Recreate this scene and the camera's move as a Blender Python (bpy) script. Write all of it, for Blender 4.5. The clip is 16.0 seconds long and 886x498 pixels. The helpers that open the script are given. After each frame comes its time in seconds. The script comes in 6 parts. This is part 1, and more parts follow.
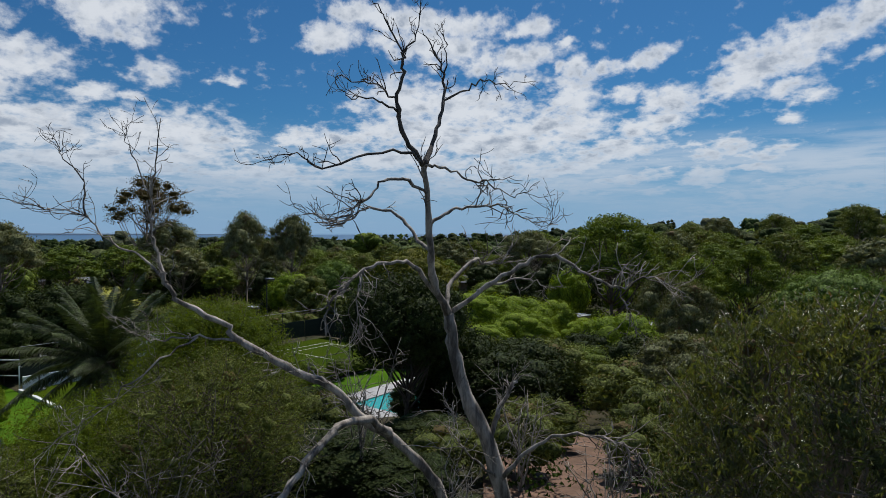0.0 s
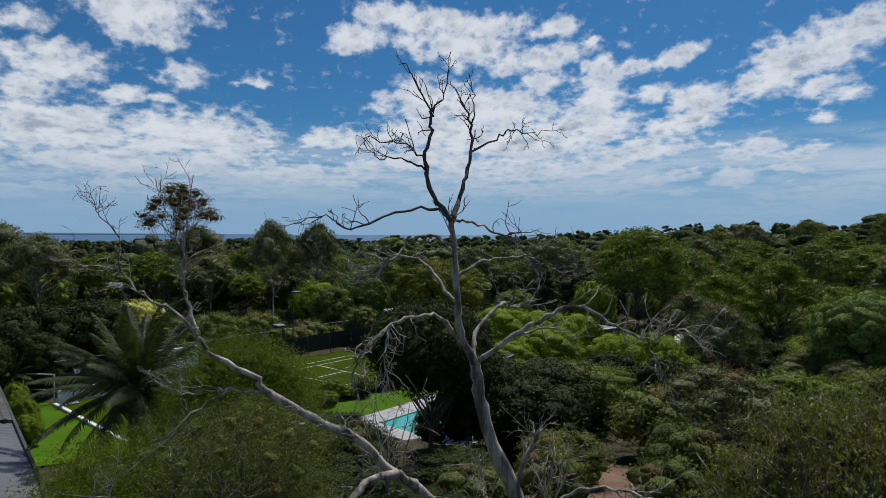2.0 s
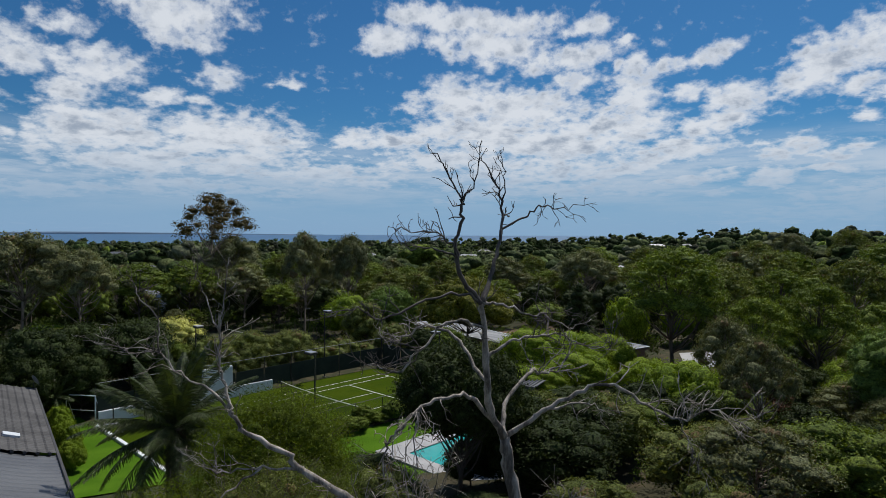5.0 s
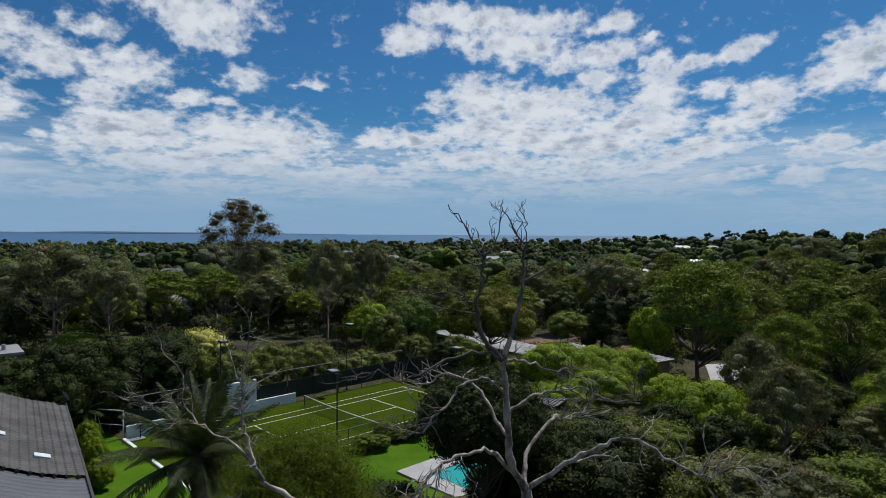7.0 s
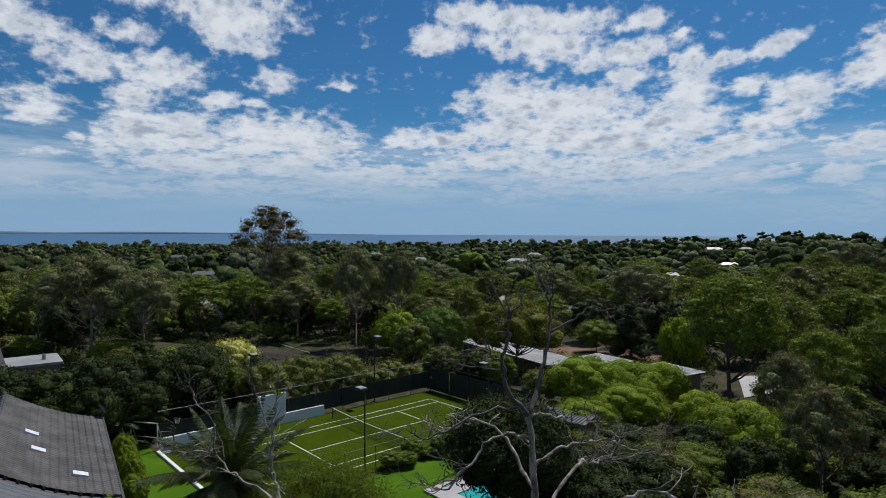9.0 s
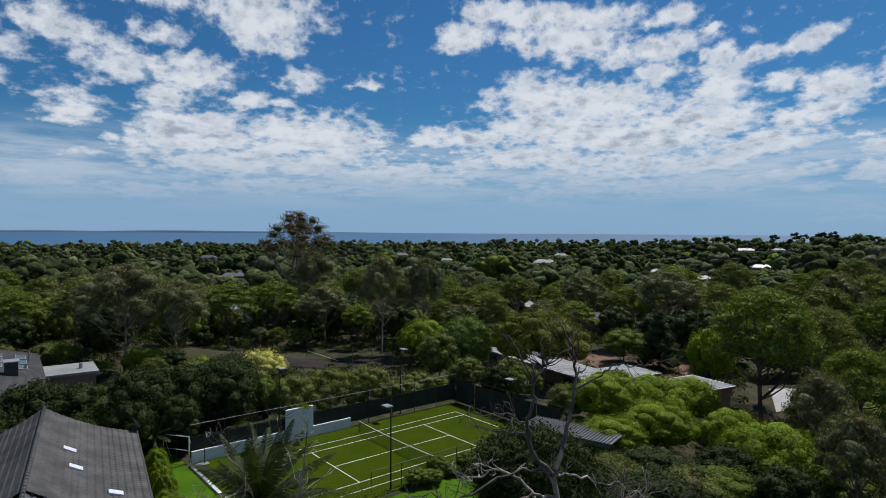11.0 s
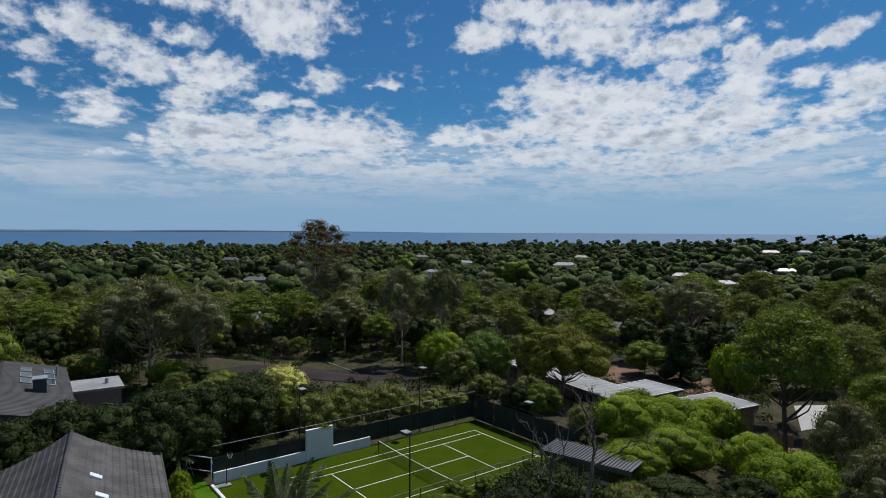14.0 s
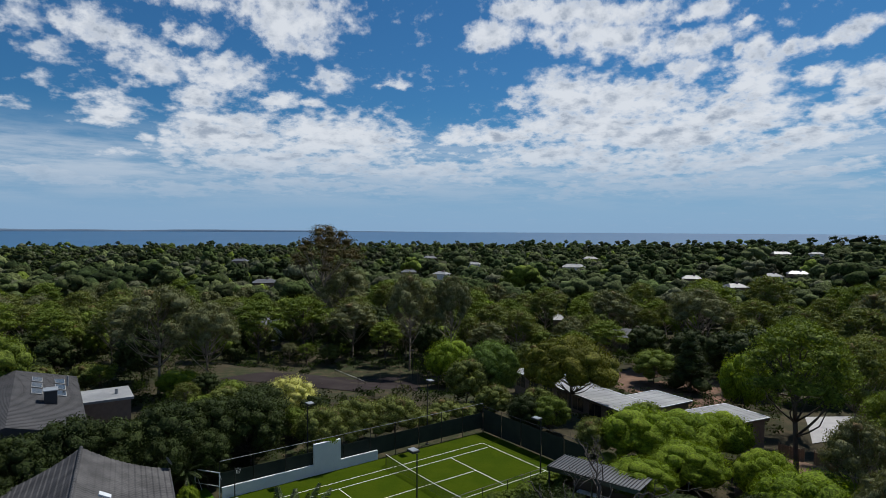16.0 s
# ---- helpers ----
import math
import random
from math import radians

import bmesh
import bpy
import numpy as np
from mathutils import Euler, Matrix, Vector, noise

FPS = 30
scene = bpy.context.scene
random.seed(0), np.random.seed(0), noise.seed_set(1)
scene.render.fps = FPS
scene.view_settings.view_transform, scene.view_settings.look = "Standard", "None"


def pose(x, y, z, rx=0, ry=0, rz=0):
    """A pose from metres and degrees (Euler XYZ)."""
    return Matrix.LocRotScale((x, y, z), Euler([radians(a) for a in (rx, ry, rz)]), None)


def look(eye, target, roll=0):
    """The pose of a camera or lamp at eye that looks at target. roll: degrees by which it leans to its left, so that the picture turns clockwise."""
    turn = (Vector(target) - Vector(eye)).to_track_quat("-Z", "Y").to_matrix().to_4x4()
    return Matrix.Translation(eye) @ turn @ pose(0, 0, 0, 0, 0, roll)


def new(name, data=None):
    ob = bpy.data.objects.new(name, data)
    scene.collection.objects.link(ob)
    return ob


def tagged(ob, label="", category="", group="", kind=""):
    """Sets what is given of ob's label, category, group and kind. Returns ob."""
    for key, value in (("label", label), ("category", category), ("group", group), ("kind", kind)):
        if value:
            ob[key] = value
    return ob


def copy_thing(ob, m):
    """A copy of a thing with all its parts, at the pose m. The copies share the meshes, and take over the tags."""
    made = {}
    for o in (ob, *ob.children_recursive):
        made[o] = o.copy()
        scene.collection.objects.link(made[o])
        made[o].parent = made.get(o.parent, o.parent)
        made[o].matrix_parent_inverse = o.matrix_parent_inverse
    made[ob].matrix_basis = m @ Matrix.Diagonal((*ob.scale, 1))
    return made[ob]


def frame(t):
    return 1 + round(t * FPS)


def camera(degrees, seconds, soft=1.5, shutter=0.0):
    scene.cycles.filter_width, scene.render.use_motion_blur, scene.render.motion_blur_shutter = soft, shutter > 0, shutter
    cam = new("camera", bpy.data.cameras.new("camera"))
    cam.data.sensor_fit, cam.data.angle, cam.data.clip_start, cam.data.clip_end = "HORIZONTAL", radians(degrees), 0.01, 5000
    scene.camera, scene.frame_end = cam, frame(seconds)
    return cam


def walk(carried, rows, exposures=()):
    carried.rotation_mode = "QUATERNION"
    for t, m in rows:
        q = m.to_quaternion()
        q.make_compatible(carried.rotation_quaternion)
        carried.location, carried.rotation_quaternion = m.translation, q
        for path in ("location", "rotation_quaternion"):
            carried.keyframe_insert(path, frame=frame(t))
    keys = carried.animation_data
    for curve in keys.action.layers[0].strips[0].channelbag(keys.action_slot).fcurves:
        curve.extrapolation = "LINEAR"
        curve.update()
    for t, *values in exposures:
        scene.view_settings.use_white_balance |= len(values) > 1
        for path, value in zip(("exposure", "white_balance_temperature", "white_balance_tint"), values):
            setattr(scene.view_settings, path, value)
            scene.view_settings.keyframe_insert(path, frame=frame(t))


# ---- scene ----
cam = camera(72.0, 16.0, soft=0.4)
PATH = [
    (0, (0.039, 0.061, 11.989), (0.112, 2.059, 11.933), -0.06),
    (0.5, (0.004, 0.09, 12.332), (0.043, 2.088, 12.277), 0.00),
    (1, (-0.018, 0.092, 12.683), (0.009, 2.091, 12.631), 0.06),
    (1.5, (-0.034, 0.101, 13.068), (-0.017, 2.1, 13.013), 0.09),
    (2, (-0.05, 0.081, 13.415), (-0.055, 2.081, 13.361), 0.12),
    (2.5, (-0.071, 0.048, 13.762), (-0.106, 2.047, 13.71), 0.18),
    (3, (-0.08, 0.03, 14.12), (-0.14, 2.029, 14.067), 0.24),
    (3.5, (-0.088, 0.036, 14.491), (-0.165, 2.034, 14.439), 0.27),
    (4, (-0.078, 0.054, 14.839), (-0.163, 2.052, 14.787), 0.30),
    (6.5, (-0.038, 0.11, 16.743), (-0.193, 2.104, 16.686), 0.33),
    (7, (-0.038, 0.172, 17.087), (-0.215, 2.163, 17.031), 0.33),
    (7.5, (-0.028, 0.193, 17.433), (-0.229, 2.182, 17.376), 0.33),
    (8, (-0.017, 0.231, 17.765), (-0.238, 2.218, 17.709), 0.33),
    (8.5, (-0.025, 0.198, 18.13), (-0.268, 2.182, 18.074), 0.30),
    (9, (-0.006, 0.127, 18.514), (-0.272, 2.108, 18.457), 0.27),
    (11.5, (0.008, 0.038, 20.517), (-0.358, 2.003, 20.454), 0.27),
    (12, (0.004, 0.076, 20.847), (-0.375, 2.039, 20.784), 0.24),
    (12.5, (0.027, 0.065, 21.196), (-0.362, 2.026, 21.132), 0.24),
    (13, (0.01, 0.083, 21.553), (-0.388, 2.042, 21.488), 0.24),
    (13.5, (0.006, 0.081, 21.927), (-0.399, 2.038, 21.861), 0.24),
    (14, (0.052, 0.069, 22.307), (-0.361, 2.024, 22.241), 0.24),
    (14.5, (0.083, 0.062, 22.682), (-0.337, 2.017, 22.615), 0.24),
    (15, (0.105, 0.089, 23.047), (-0.323, 2.042, 22.98), 0.24),
    (15.5, (0.108, 0.147, 23.402), (-0.326, 2.098, 23.335), 0.24),
    (16, (0.124, 0.238, 23.738), (-0.317, 2.187, 23.67), 0.24),
]
walk(cam, [(t, look(eye, target, roll)) for t, eye, target, roll in PATH], exposures=((0.0, -0.12), (16.0, -0.08)))

# ---- world, sun ----
SUN_EL, SUN_AZ = 59.0, 28.0  # degrees up, and from +y towards +x
SKY, CLOUD_WHITE = 0.049, 0.88


class Nodes:
    """Short-hand to write node trees."""

    def __init__(self, tree):
        self.t = tree
        self.t.nodes.clear()

    def add(self, node_type, **sets):
        n = self.t.nodes.new(node_type)
        for k, v in sets.items():
            if k == "inputs":
                for name, val in v.items():
                    if isinstance(val, bpy.types.NodeSocket):
                        self.t.links.new(val, n.inputs[name])
                    else:
                        n.inputs[name].default_value = val
            elif k == "operation":
                n.operation = v
            elif k == "blend":
                n.data_type, n.blend_type = "RGBA", v
            elif k == "kind":
                n.vector_type = v
            elif k == "interp":
                n.interpolation_type = v
        return n

    def math(self, op, a, b=0.0, c=0.0):
        n = self.add("ShaderNodeMath", operation=op, inputs={0: a, 1: b, 2: c})
        return n.outputs[0]

    def mix(self, fac, a, b, blend="MIX"):
        n = self.add("ShaderNodeMix", blend=blend, inputs={0: fac, 6: a, 7: b})
        return n.outputs[2]

    def noise(self, vec, scale, detail=4.0, rough=0.55):
        n = self.add("ShaderNodeTexNoise", inputs={"Vector": vec, "Scale": scale, "Detail": detail, "Roughness": rough})
        return n.outputs[0]

    def ramp(self, fac, *stops):
        n = self.add("ShaderNodeValToRGB", inputs={0: fac})
        e = n.color_ramp.elements
        while len(e) < len(stops):
            e.new(0.5)
        for el, (p, col) in zip(e, stops):
            el.position, el.color = p, (*col, 1) if len(col) == 3 else col
        return n.outputs[0]

    def smooth(self, v, a, b, lo=0.0, hi=1.0):
        n = self.add("ShaderNodeMapRange", interp="SMOOTHSTEP", inputs={0: v, 1: a, 2: b, 3: lo, 4: hi})
        return n.outputs[0]


# cloud banks: azimuth and elevation of the middle, half width and half height (degrees), tilt, weight
CLOUDS_WEST = [
    (-26.2, 18.6, 4.7, 2.2, 0, 0.99),
    (-27.7, 16.5, 1.8, 1.2, 0, 0.9),
    (-24.2, 16.1, 1.5, 0.8, 0, 0.81),
    (-35.2, 18.8, 4.9, 0.8, 0, 0.9),
    (-42.8, 15.8, 2.2, 1.4, -35, 0.9),
    (-38.5, 13.7, 3.6, 1.6, -25, 0.95),
    (-32.5, 13.0, 3.4, 1.7, 0, 0.99),
    (-34.4, 11.4, 2.2, 1.3, 0, 0.9),
    (-34.8, 16.1, 2.3, 0.9, -10, 0.81),
    (-41.3, 9.7, 2.6, 1.2, 0, 0.95),
    (-23.0, 13.1, 1.9, 1.0, 0, 0.9),
    (-27.4, 11.4, 1.4, 0.8, 0, 0.9),
    (-24.5, 11.2, 1.1, 0.4, 0, 0.81),
    (-16.8, 13.1, 1.0, 0.5, 0, 0.85),
    (-47.6, 15.7, 1.8, 2.0, 0, 0.56),
    (-45.5, 13.8, 1.3, 1.2, 0, 0.68),
    (-46.3, 11.6, 1.0, 0.6, 0, 0.63),
    (-48.2, 9.4, 1.2, 0.6, 0, 0.68),
]
BANK_WEST = [
    (-32.2, 8.0, 5.2, 2.1, 0, 1.1),
    (-22.8, 8.1, 6.4, 2.1, 0, 1.1),
    (-17.1, 8.4, 1.5, 0.7, 0, 0.9),
    (-35.4, 7.4, 2.7, 1.2, 0, 1),
    (-20.3, 6.9, 4.7, 1.3, 0, 1),
    (-38.7, 7.5, 0.8, 0.4, 0, 0.9),
    (-40.6, 6.2, 1.9, 0.4, 0, 0.8),
    (-27.4, 5.9, 11.3, 1.2, 0, 0.95),
    (-45.0, 4.1, 4.9, 0.8, -6, 1),
    (-36.8, 3.3, 6.6, 0.8, 0, 0.8),
    (-14.0, 5.0, 7.9, 1.5, 0, 0.9),
    (-24.4, 3.8, 12.5, 1.1, 0, 0.8),
    (-1.9, 3.0, 3.0, 0.4, 0, 0.9),
    (-15.0, 7.1, 2.1, 0.5, 0, 0.7),
]
CLOUDS_MIDDLE = [
    (-8.3, 17.3, 2.9, 1.1, 6, 1.1),
    (-4.6, 19.4, 2.4, 0.9, 0, 1.05),
    (1.1, 16.7, 5.4, 1.4, -4, 1.1),
    (-1.4, 18.6, 3.0, 1.2, 0, 1.05),
    (8.7, 15.7, 4.3, 1.1, 8, 1.1),
    (4.0, 18.6, 4.3, 1.1, 0, 1.05),
    (10.0, 18.1, 2.0, 0.8, 0, 1.05),
    (13.2, 16.7, 1.3, 0.4, 20, 0.9),
    (8.8, 13.7, 2.5, 0.9, 4, 1),
    (14.2, 14.8, 1.3, 0.9, 0, 0.9),
    (19.9, 14.8, 3.0, 0.8, 16, 1.05),
    (16.8, 14.4, 1.8, 0.6, 14, 0.95),
    (12.9, 14.8, 0.6, 0.7, 0, 0.8),
]
BANK_MIDDLE = [
    (-1.4, 12.1, 4.0, 1.6, 0, 1.1),
    (4.7, 11.4, 6.2, 1.7, 0, 1.1),
    (1.1, 9.0, 7.4, 2.0, 0, 1.1),
    (-8.1, 8.5, 5.0, 0.9, 0, 1),
    (7.4, 8.3, 5.6, 2.0, 0, 1.1),
    (14.1, 11.7, 2.0, 2.1, 0, 1.1),
    (12.7, 9.2, 4.7, 1.7, 10, 1.1),
    (18.4, 12.0, 1.6, 0.7, 12, 1.05),
    (20.7, 9.3, 3.3, 1.2, 15, 1.1),
    (22.3, 11.0, 2.2, 1.4, 15, 1.1),
    (17.7, 7.5, 4.7, 1.2, 8, 1.05),
    (14.2, 6.0, 3.4, 1.0, 0, 1),
    (6.0, 5.7, 11.7, 1.2, 0, 0.95),
    (18.9, 4.8, 5.0, 0.7, 8, 0.95),
    (-2.4, 6.6, 7.6, 1.2, 0, 1),
    (7.4, 4.1, 11.6, 1.2, 0, 0.85),
]
CLOUDS_EAST = [
    (28.9, 13.5, 3.2, 1.8, 28, 1.1),
    (33.5, 15.0, 4.2, 1.6, 26, 1.1),
    (36.6, 16.4, 2.8, 1.2, 30, 1.05),
    (31.8, 13.6, 3.1, 1.2, 10, 1),
    (31.3, 11.6, 2.0, 0.7, 4, 0.95),
    (33.1, 10.7, 1.4, 0.5, 0, 0.9),
    (25.9, 7.0, 3.1, 0.9, 10, 1),
    (30.2, 6.5, 2.6, 0.7, 4, 0.95),
    (28.8, 5.4, 3.2, 0.5, 0, 0.9),
    (25.6, 4.7, 2.0, 0.8, 0, 0.9),
    (32.5, 3.0, 7.9, 1.3, 3, 0.85),
    (27.6, 1.9, 7.5, 0.9, 0, 0.7),
    (31.5, 9.2, 1.0, 0.5, 0, 0.8),
    (36.9, 13.3, 1.4, 0.5, 25, 0.7),
    (20.8, 3.5, 1.9, 0.5, 0, 0.8),
]


def make_world():
    w = bpy.data.worlds.new("world")
    scene.world = w
    w.use_nodes = True
    g = Nodes(w.node_tree)
    way = g.add("ShaderNodeTexCoord").outputs["Generated"]
    sky = g.add("ShaderNodeTexSky")
    sky.sky_type, sky.sun_disc = "NISHITA", False
    sky.sun_elevation, sky.sun_rotation = radians(SUN_EL), radians(SUN_AZ)
    sky.air_density, sky.dust_density, sky.ozone_density = 1.0, 0.6, 1.6
    sep = g.add("ShaderNodeSeparateXYZ", inputs={0: way})
    x, y, z = sep.outputs
    az = g.math("MULTIPLY", g.math("ARCTAN2", x, y), 180 / math.pi)
    el = g.math("MULTIPLY", g.math("ARCSINE", z), 180 / math.pi)
    # finer and flatter towards the horizon
    low_el = g.math("LOGARITHM", g.math("ADD", g.math("MAXIMUM", el, -1.0), 4.0), math.e)
    flat = g.add("ShaderNodeCombineXYZ", inputs={0: az, 1: el, 2: 0.0}).outputs[0]
    plane = g.add("ShaderNodeCombineXYZ", inputs={0: az, 1: g.math("MULTIPLY", low_el, 26.0), 2: 0.3}).outputs[0]
    n1 = g.noise(plane, 0.30, 9.0, 0.62)
    n2 = g.noise(plane, 1.0, 6.0, 0.55)
    wob = g.add("ShaderNodeTexNoise", inputs={"Vector": plane, "Scale": 0.30, "Detail": 5.0, "Roughness": 0.6})
    push = g.add("ShaderNodeVectorMath", operation="MULTIPLY_ADD", inputs={0: wob.outputs[1], 1: (3.0, 1.5, 0), 2: flat}).outputs[0]
    push = g.add("ShaderNodeVectorMath", operation="SUBTRACT", inputs={0: push, 1: (1.5, 0.75, 0)}).outputs[0]
    field = None
    for i, (a, e, rx, ry, tilt, weight) in enumerate(CLOUDS_WEST + BANK_WEST + CLOUDS_MIDDLE + BANK_MIDDLE + CLOUDS_EAST):
        if i % 12 == 11:  # makes the banks worked out a dozen at a time
            push = g.add("ShaderNodeVectorMath", operation="MULTIPLY_ADD", inputs={0: field, 1: (0, 0, 1e-6), 2: push}).outputs[0]
        m = g.add("ShaderNodeMapping", kind="TEXTURE", inputs={0: push, 1: (a, e, 0), 2: (0, 0, radians(tilt)), 3: (rx, ry, 1)})
        d = g.add("ShaderNodeVectorMath", operation="LENGTH", inputs={0: m.outputs[0]}).outputs["Value"]
        f = g.smooth(d, 0.15, 1.85, weight, 0.0)
        field = f if field is None else g.math("MAXIMUM", field, f)
    # away from the seen part, a broken layer goes on all round
    other = g.smooth(g.math("ABSOLUTE", az), 52, 75, 0.0, 0.42)
    other = g.math("MULTIPLY", other, g.smooth(el, 40, 22))
    field = g.math("MAXIMUM", field, g.math("MAXIMUM", other, g.smooth(el, 24, 34, 0.0, 0.16)))
    dens = g.math("ADD", g.math("MULTIPLY", field, 1.08), g.math("MULTIPLY", g.math("SUBTRACT", n1, 0.5), 2.1))
    dens = g.math("ADD", dens, g.math("MULTIPLY", g.math("SUBTRACT", n2, 0.5), 1.7))
    cover = g.smooth(dens, 0.12, 1.12)
    thick = g.smooth(dens, 0.7, 1.3)
    n3 = g.noise(plane, 0.42, 6.0)
    shade = g.math("MULTIPLY", thick, g.smooth(n3, 0.42, 0.68))
    white = g.mix(shade, (0.86, 0.905, 0.97, 1), (0.40, 0.47, 0.58, 1))
    white = g.mix(g.smooth(el, 9.0, 1.5), white, (0.46, 0.58, 0.735, 1))
    # a thin torn layer low over the sea
    torn = g.noise(g.add("ShaderNodeMapping", inputs={0: flat, 3: (0.10, 0.75, 1)}).outputs[0], 1.0, 7.0, 0.6)
    torn = g.math("MULTIPLY", g.smooth(torn, 0.34, 0.64), g.math("MULTIPLY", g.smooth(el, 0.8, 3.0), g.smooth(el, 9.5, 4.5)))
    cover = g.math("MAXIMUM", cover, g.math("MULTIPLY", torn, 0.82))
    low = g.smooth(el, 1.0, 6.0, 0.35, 1.0)
    cover = g.math("MULTIPLY", g.math("MULTIPLY", cover, low), 0.94)
    # the clear sky: deeper blue than the plain air, with the pale layer low down
    clear = g.mix(1.0, sky.outputs[0], (0.34, 0.89, 1.36, 1), "MULTIPLY")
    clear = g.add("ShaderNodeVectorMath", operation="SCALE", inputs={0: clear, "Scale": SKY}).outputs[0]
    veil = g.smooth(el, 11.0, 0.0, 0.0, 0.8)
    clear = g.mix(veil, clear, (0.29, 0.455, 0.69, 1))
    clear = g.mix(g.smooth(el, -0.2, -6.0), clear, (0.12, 0.14, 0.14, 1))
    lit = g.add("ShaderNodeVectorMath", operation="SCALE", inputs={0: white, "Scale": CLOUD_WHITE}).outputs[0]
    col = g.mix(cover, clear, lit)
    bg = g.add("ShaderNodeBackground", inputs={0: col, 1: 1.0})
    out = g.add("ShaderNodeOutputWorld")
    g.t.links.new(bg.outputs[0], out.inputs[0])


make_world()
sun = new("sun", bpy.data.lights.new("sun", "SUN"))
sun.data.energy, sun.data.angle, sun.data.color = 4.7, radians(0.53), (1.0, 0.95, 0.87)
a, e = radians(SUN_AZ), radians(SUN_EL)
sun_way = Vector((math.sin(a) * math.cos(e), math.cos(a) * math.cos(e), math.sin(e)))
sun.matrix_world = look(sun_way * 100, (0, 0, 0))


# ---- materials ----
def material(name):
    m = bpy.data.materials.new(name)
    m.use_nodes = True
    g = Nodes(m.node_tree)
    out = g.add("ShaderNodeOutputMaterial")
    return m, g, out


def finish(g, out, color, rough=0.8, metal=0.0, bump=None, strength=0.3, dist=0.02, spec=0.5):
    b = g.add("ShaderNodeBsdfPrincipled", inputs={"Base Color": color, "Roughness": rough, "Metallic": metal, "Specular IOR Level": spec})
    if bump is not None:
        bn = g.add("ShaderNodeBump", inputs={"Strength": strength, "Distance": dist, "Height": bump})
        g.t.links.new(bn.outputs[0], b.inputs["Normal"])
    g.t.links.new(b.outputs[0], out.inputs[0])


def plain(name, c1, c2, scale=1.5, fine=18.0, rough=0.8, metal=0.0, strength=0.3, dist=0.02, spec=0.5, stain=0.25):
    """A worn surface: two tones mottled at two sizes, with a fine relief."""
    m, g, out = material(name)
    p = g.add("ShaderNodeTexCoord").outputs["Object"]
    n1, n2 = g.noise(p, scale, 5), g.noise(p, fine, 4)
    col = g.mix(g.smooth(n1, 0.3, 0.7), (*c1, 1), (*c2, 1))
    col = g.mix(g.math("MULTIPLY", g.smooth(n2, 0.45, 0.75), stain), col, tuple(0.55 * v for v in c1) + (1,))
    finish(g, out, col, rough, metal, n2, strength, dist, spec)
    return m


def leaf_material(name, c1, c2, young=(0.2, 0.22, 0.05), gloss=0.45, through_light=0.3, dry=0.0):
    """Leaves: tone from tree to tree and from leaf to leaf, painted shade in the gaps, a gloss, and light let through.
    """
    m, g, out = material(name)
    info = g.add("ShaderNodeObjectInfo").outputs["Random"]
    isl = g.add("ShaderNodeNewGeometry").outputs["Random Per Island"]
    p = g.add("ShaderNodeTexCoord").outputs["Object"]
    n = g.noise(p, 0.7, 3)
    leaf_gaps = g.noise(p, 4.2, 7, 0.72)
    f = g.math("ADD", g.math("MULTIPLY", info, 0.45), g.math("MULTIPLY", isl, 0.55))
    col = g.mix(f, (*c1, 1), (*c2, 1))
    col = g.mix(g.math("MULTIPLY", g.smooth(n, 0.5, 0.75), 0.35), col, (*young, 1))
    # noise paints the shade of gaps between leaves into the colour
    k = g.smooth(leaf_gaps, 0.34, 0.68, 0.42, 1.58)
    col = g.mix(1.0, col, g.add("ShaderNodeCombineXYZ", inputs={0: k, 1: k, 2: k}).outputs[0], "MULTIPLY")
    if dry:
        col = g.mix(g.math("MULTIPLY", g.math("GREATER_THAN", isl, 1 - dry), 0.8), col, (0.16, 0.10, 0.05, 1))
    b = g.add("ShaderNodeBsdfPrincipled", inputs={"Base Color": col, "Roughness": gloss + 0.1, "Specular IOR Level": 0.45 if gloss < 0.3 else 0.12})
    bn = g.add("ShaderNodeBump", inputs={"Strength": 0.9, "Distance": 0.22, "Height": leaf_gaps})
    g.t.links.new(bn.outputs[0], b.inputs["Normal"])
    tr = g.add("ShaderNodeBsdfTranslucent", inputs={0: g.mix(1.0, col, (1.45, 1.4, 0.45, 1), "MULTIPLY")})
    mx = g.add("ShaderNodeMixShader", inputs={0: through_light * 0.65, 1: b.outputs[0], 2: tr.outputs[0]})
    g.t.links.new(mx.outputs[0], out.inputs[0])
    return m


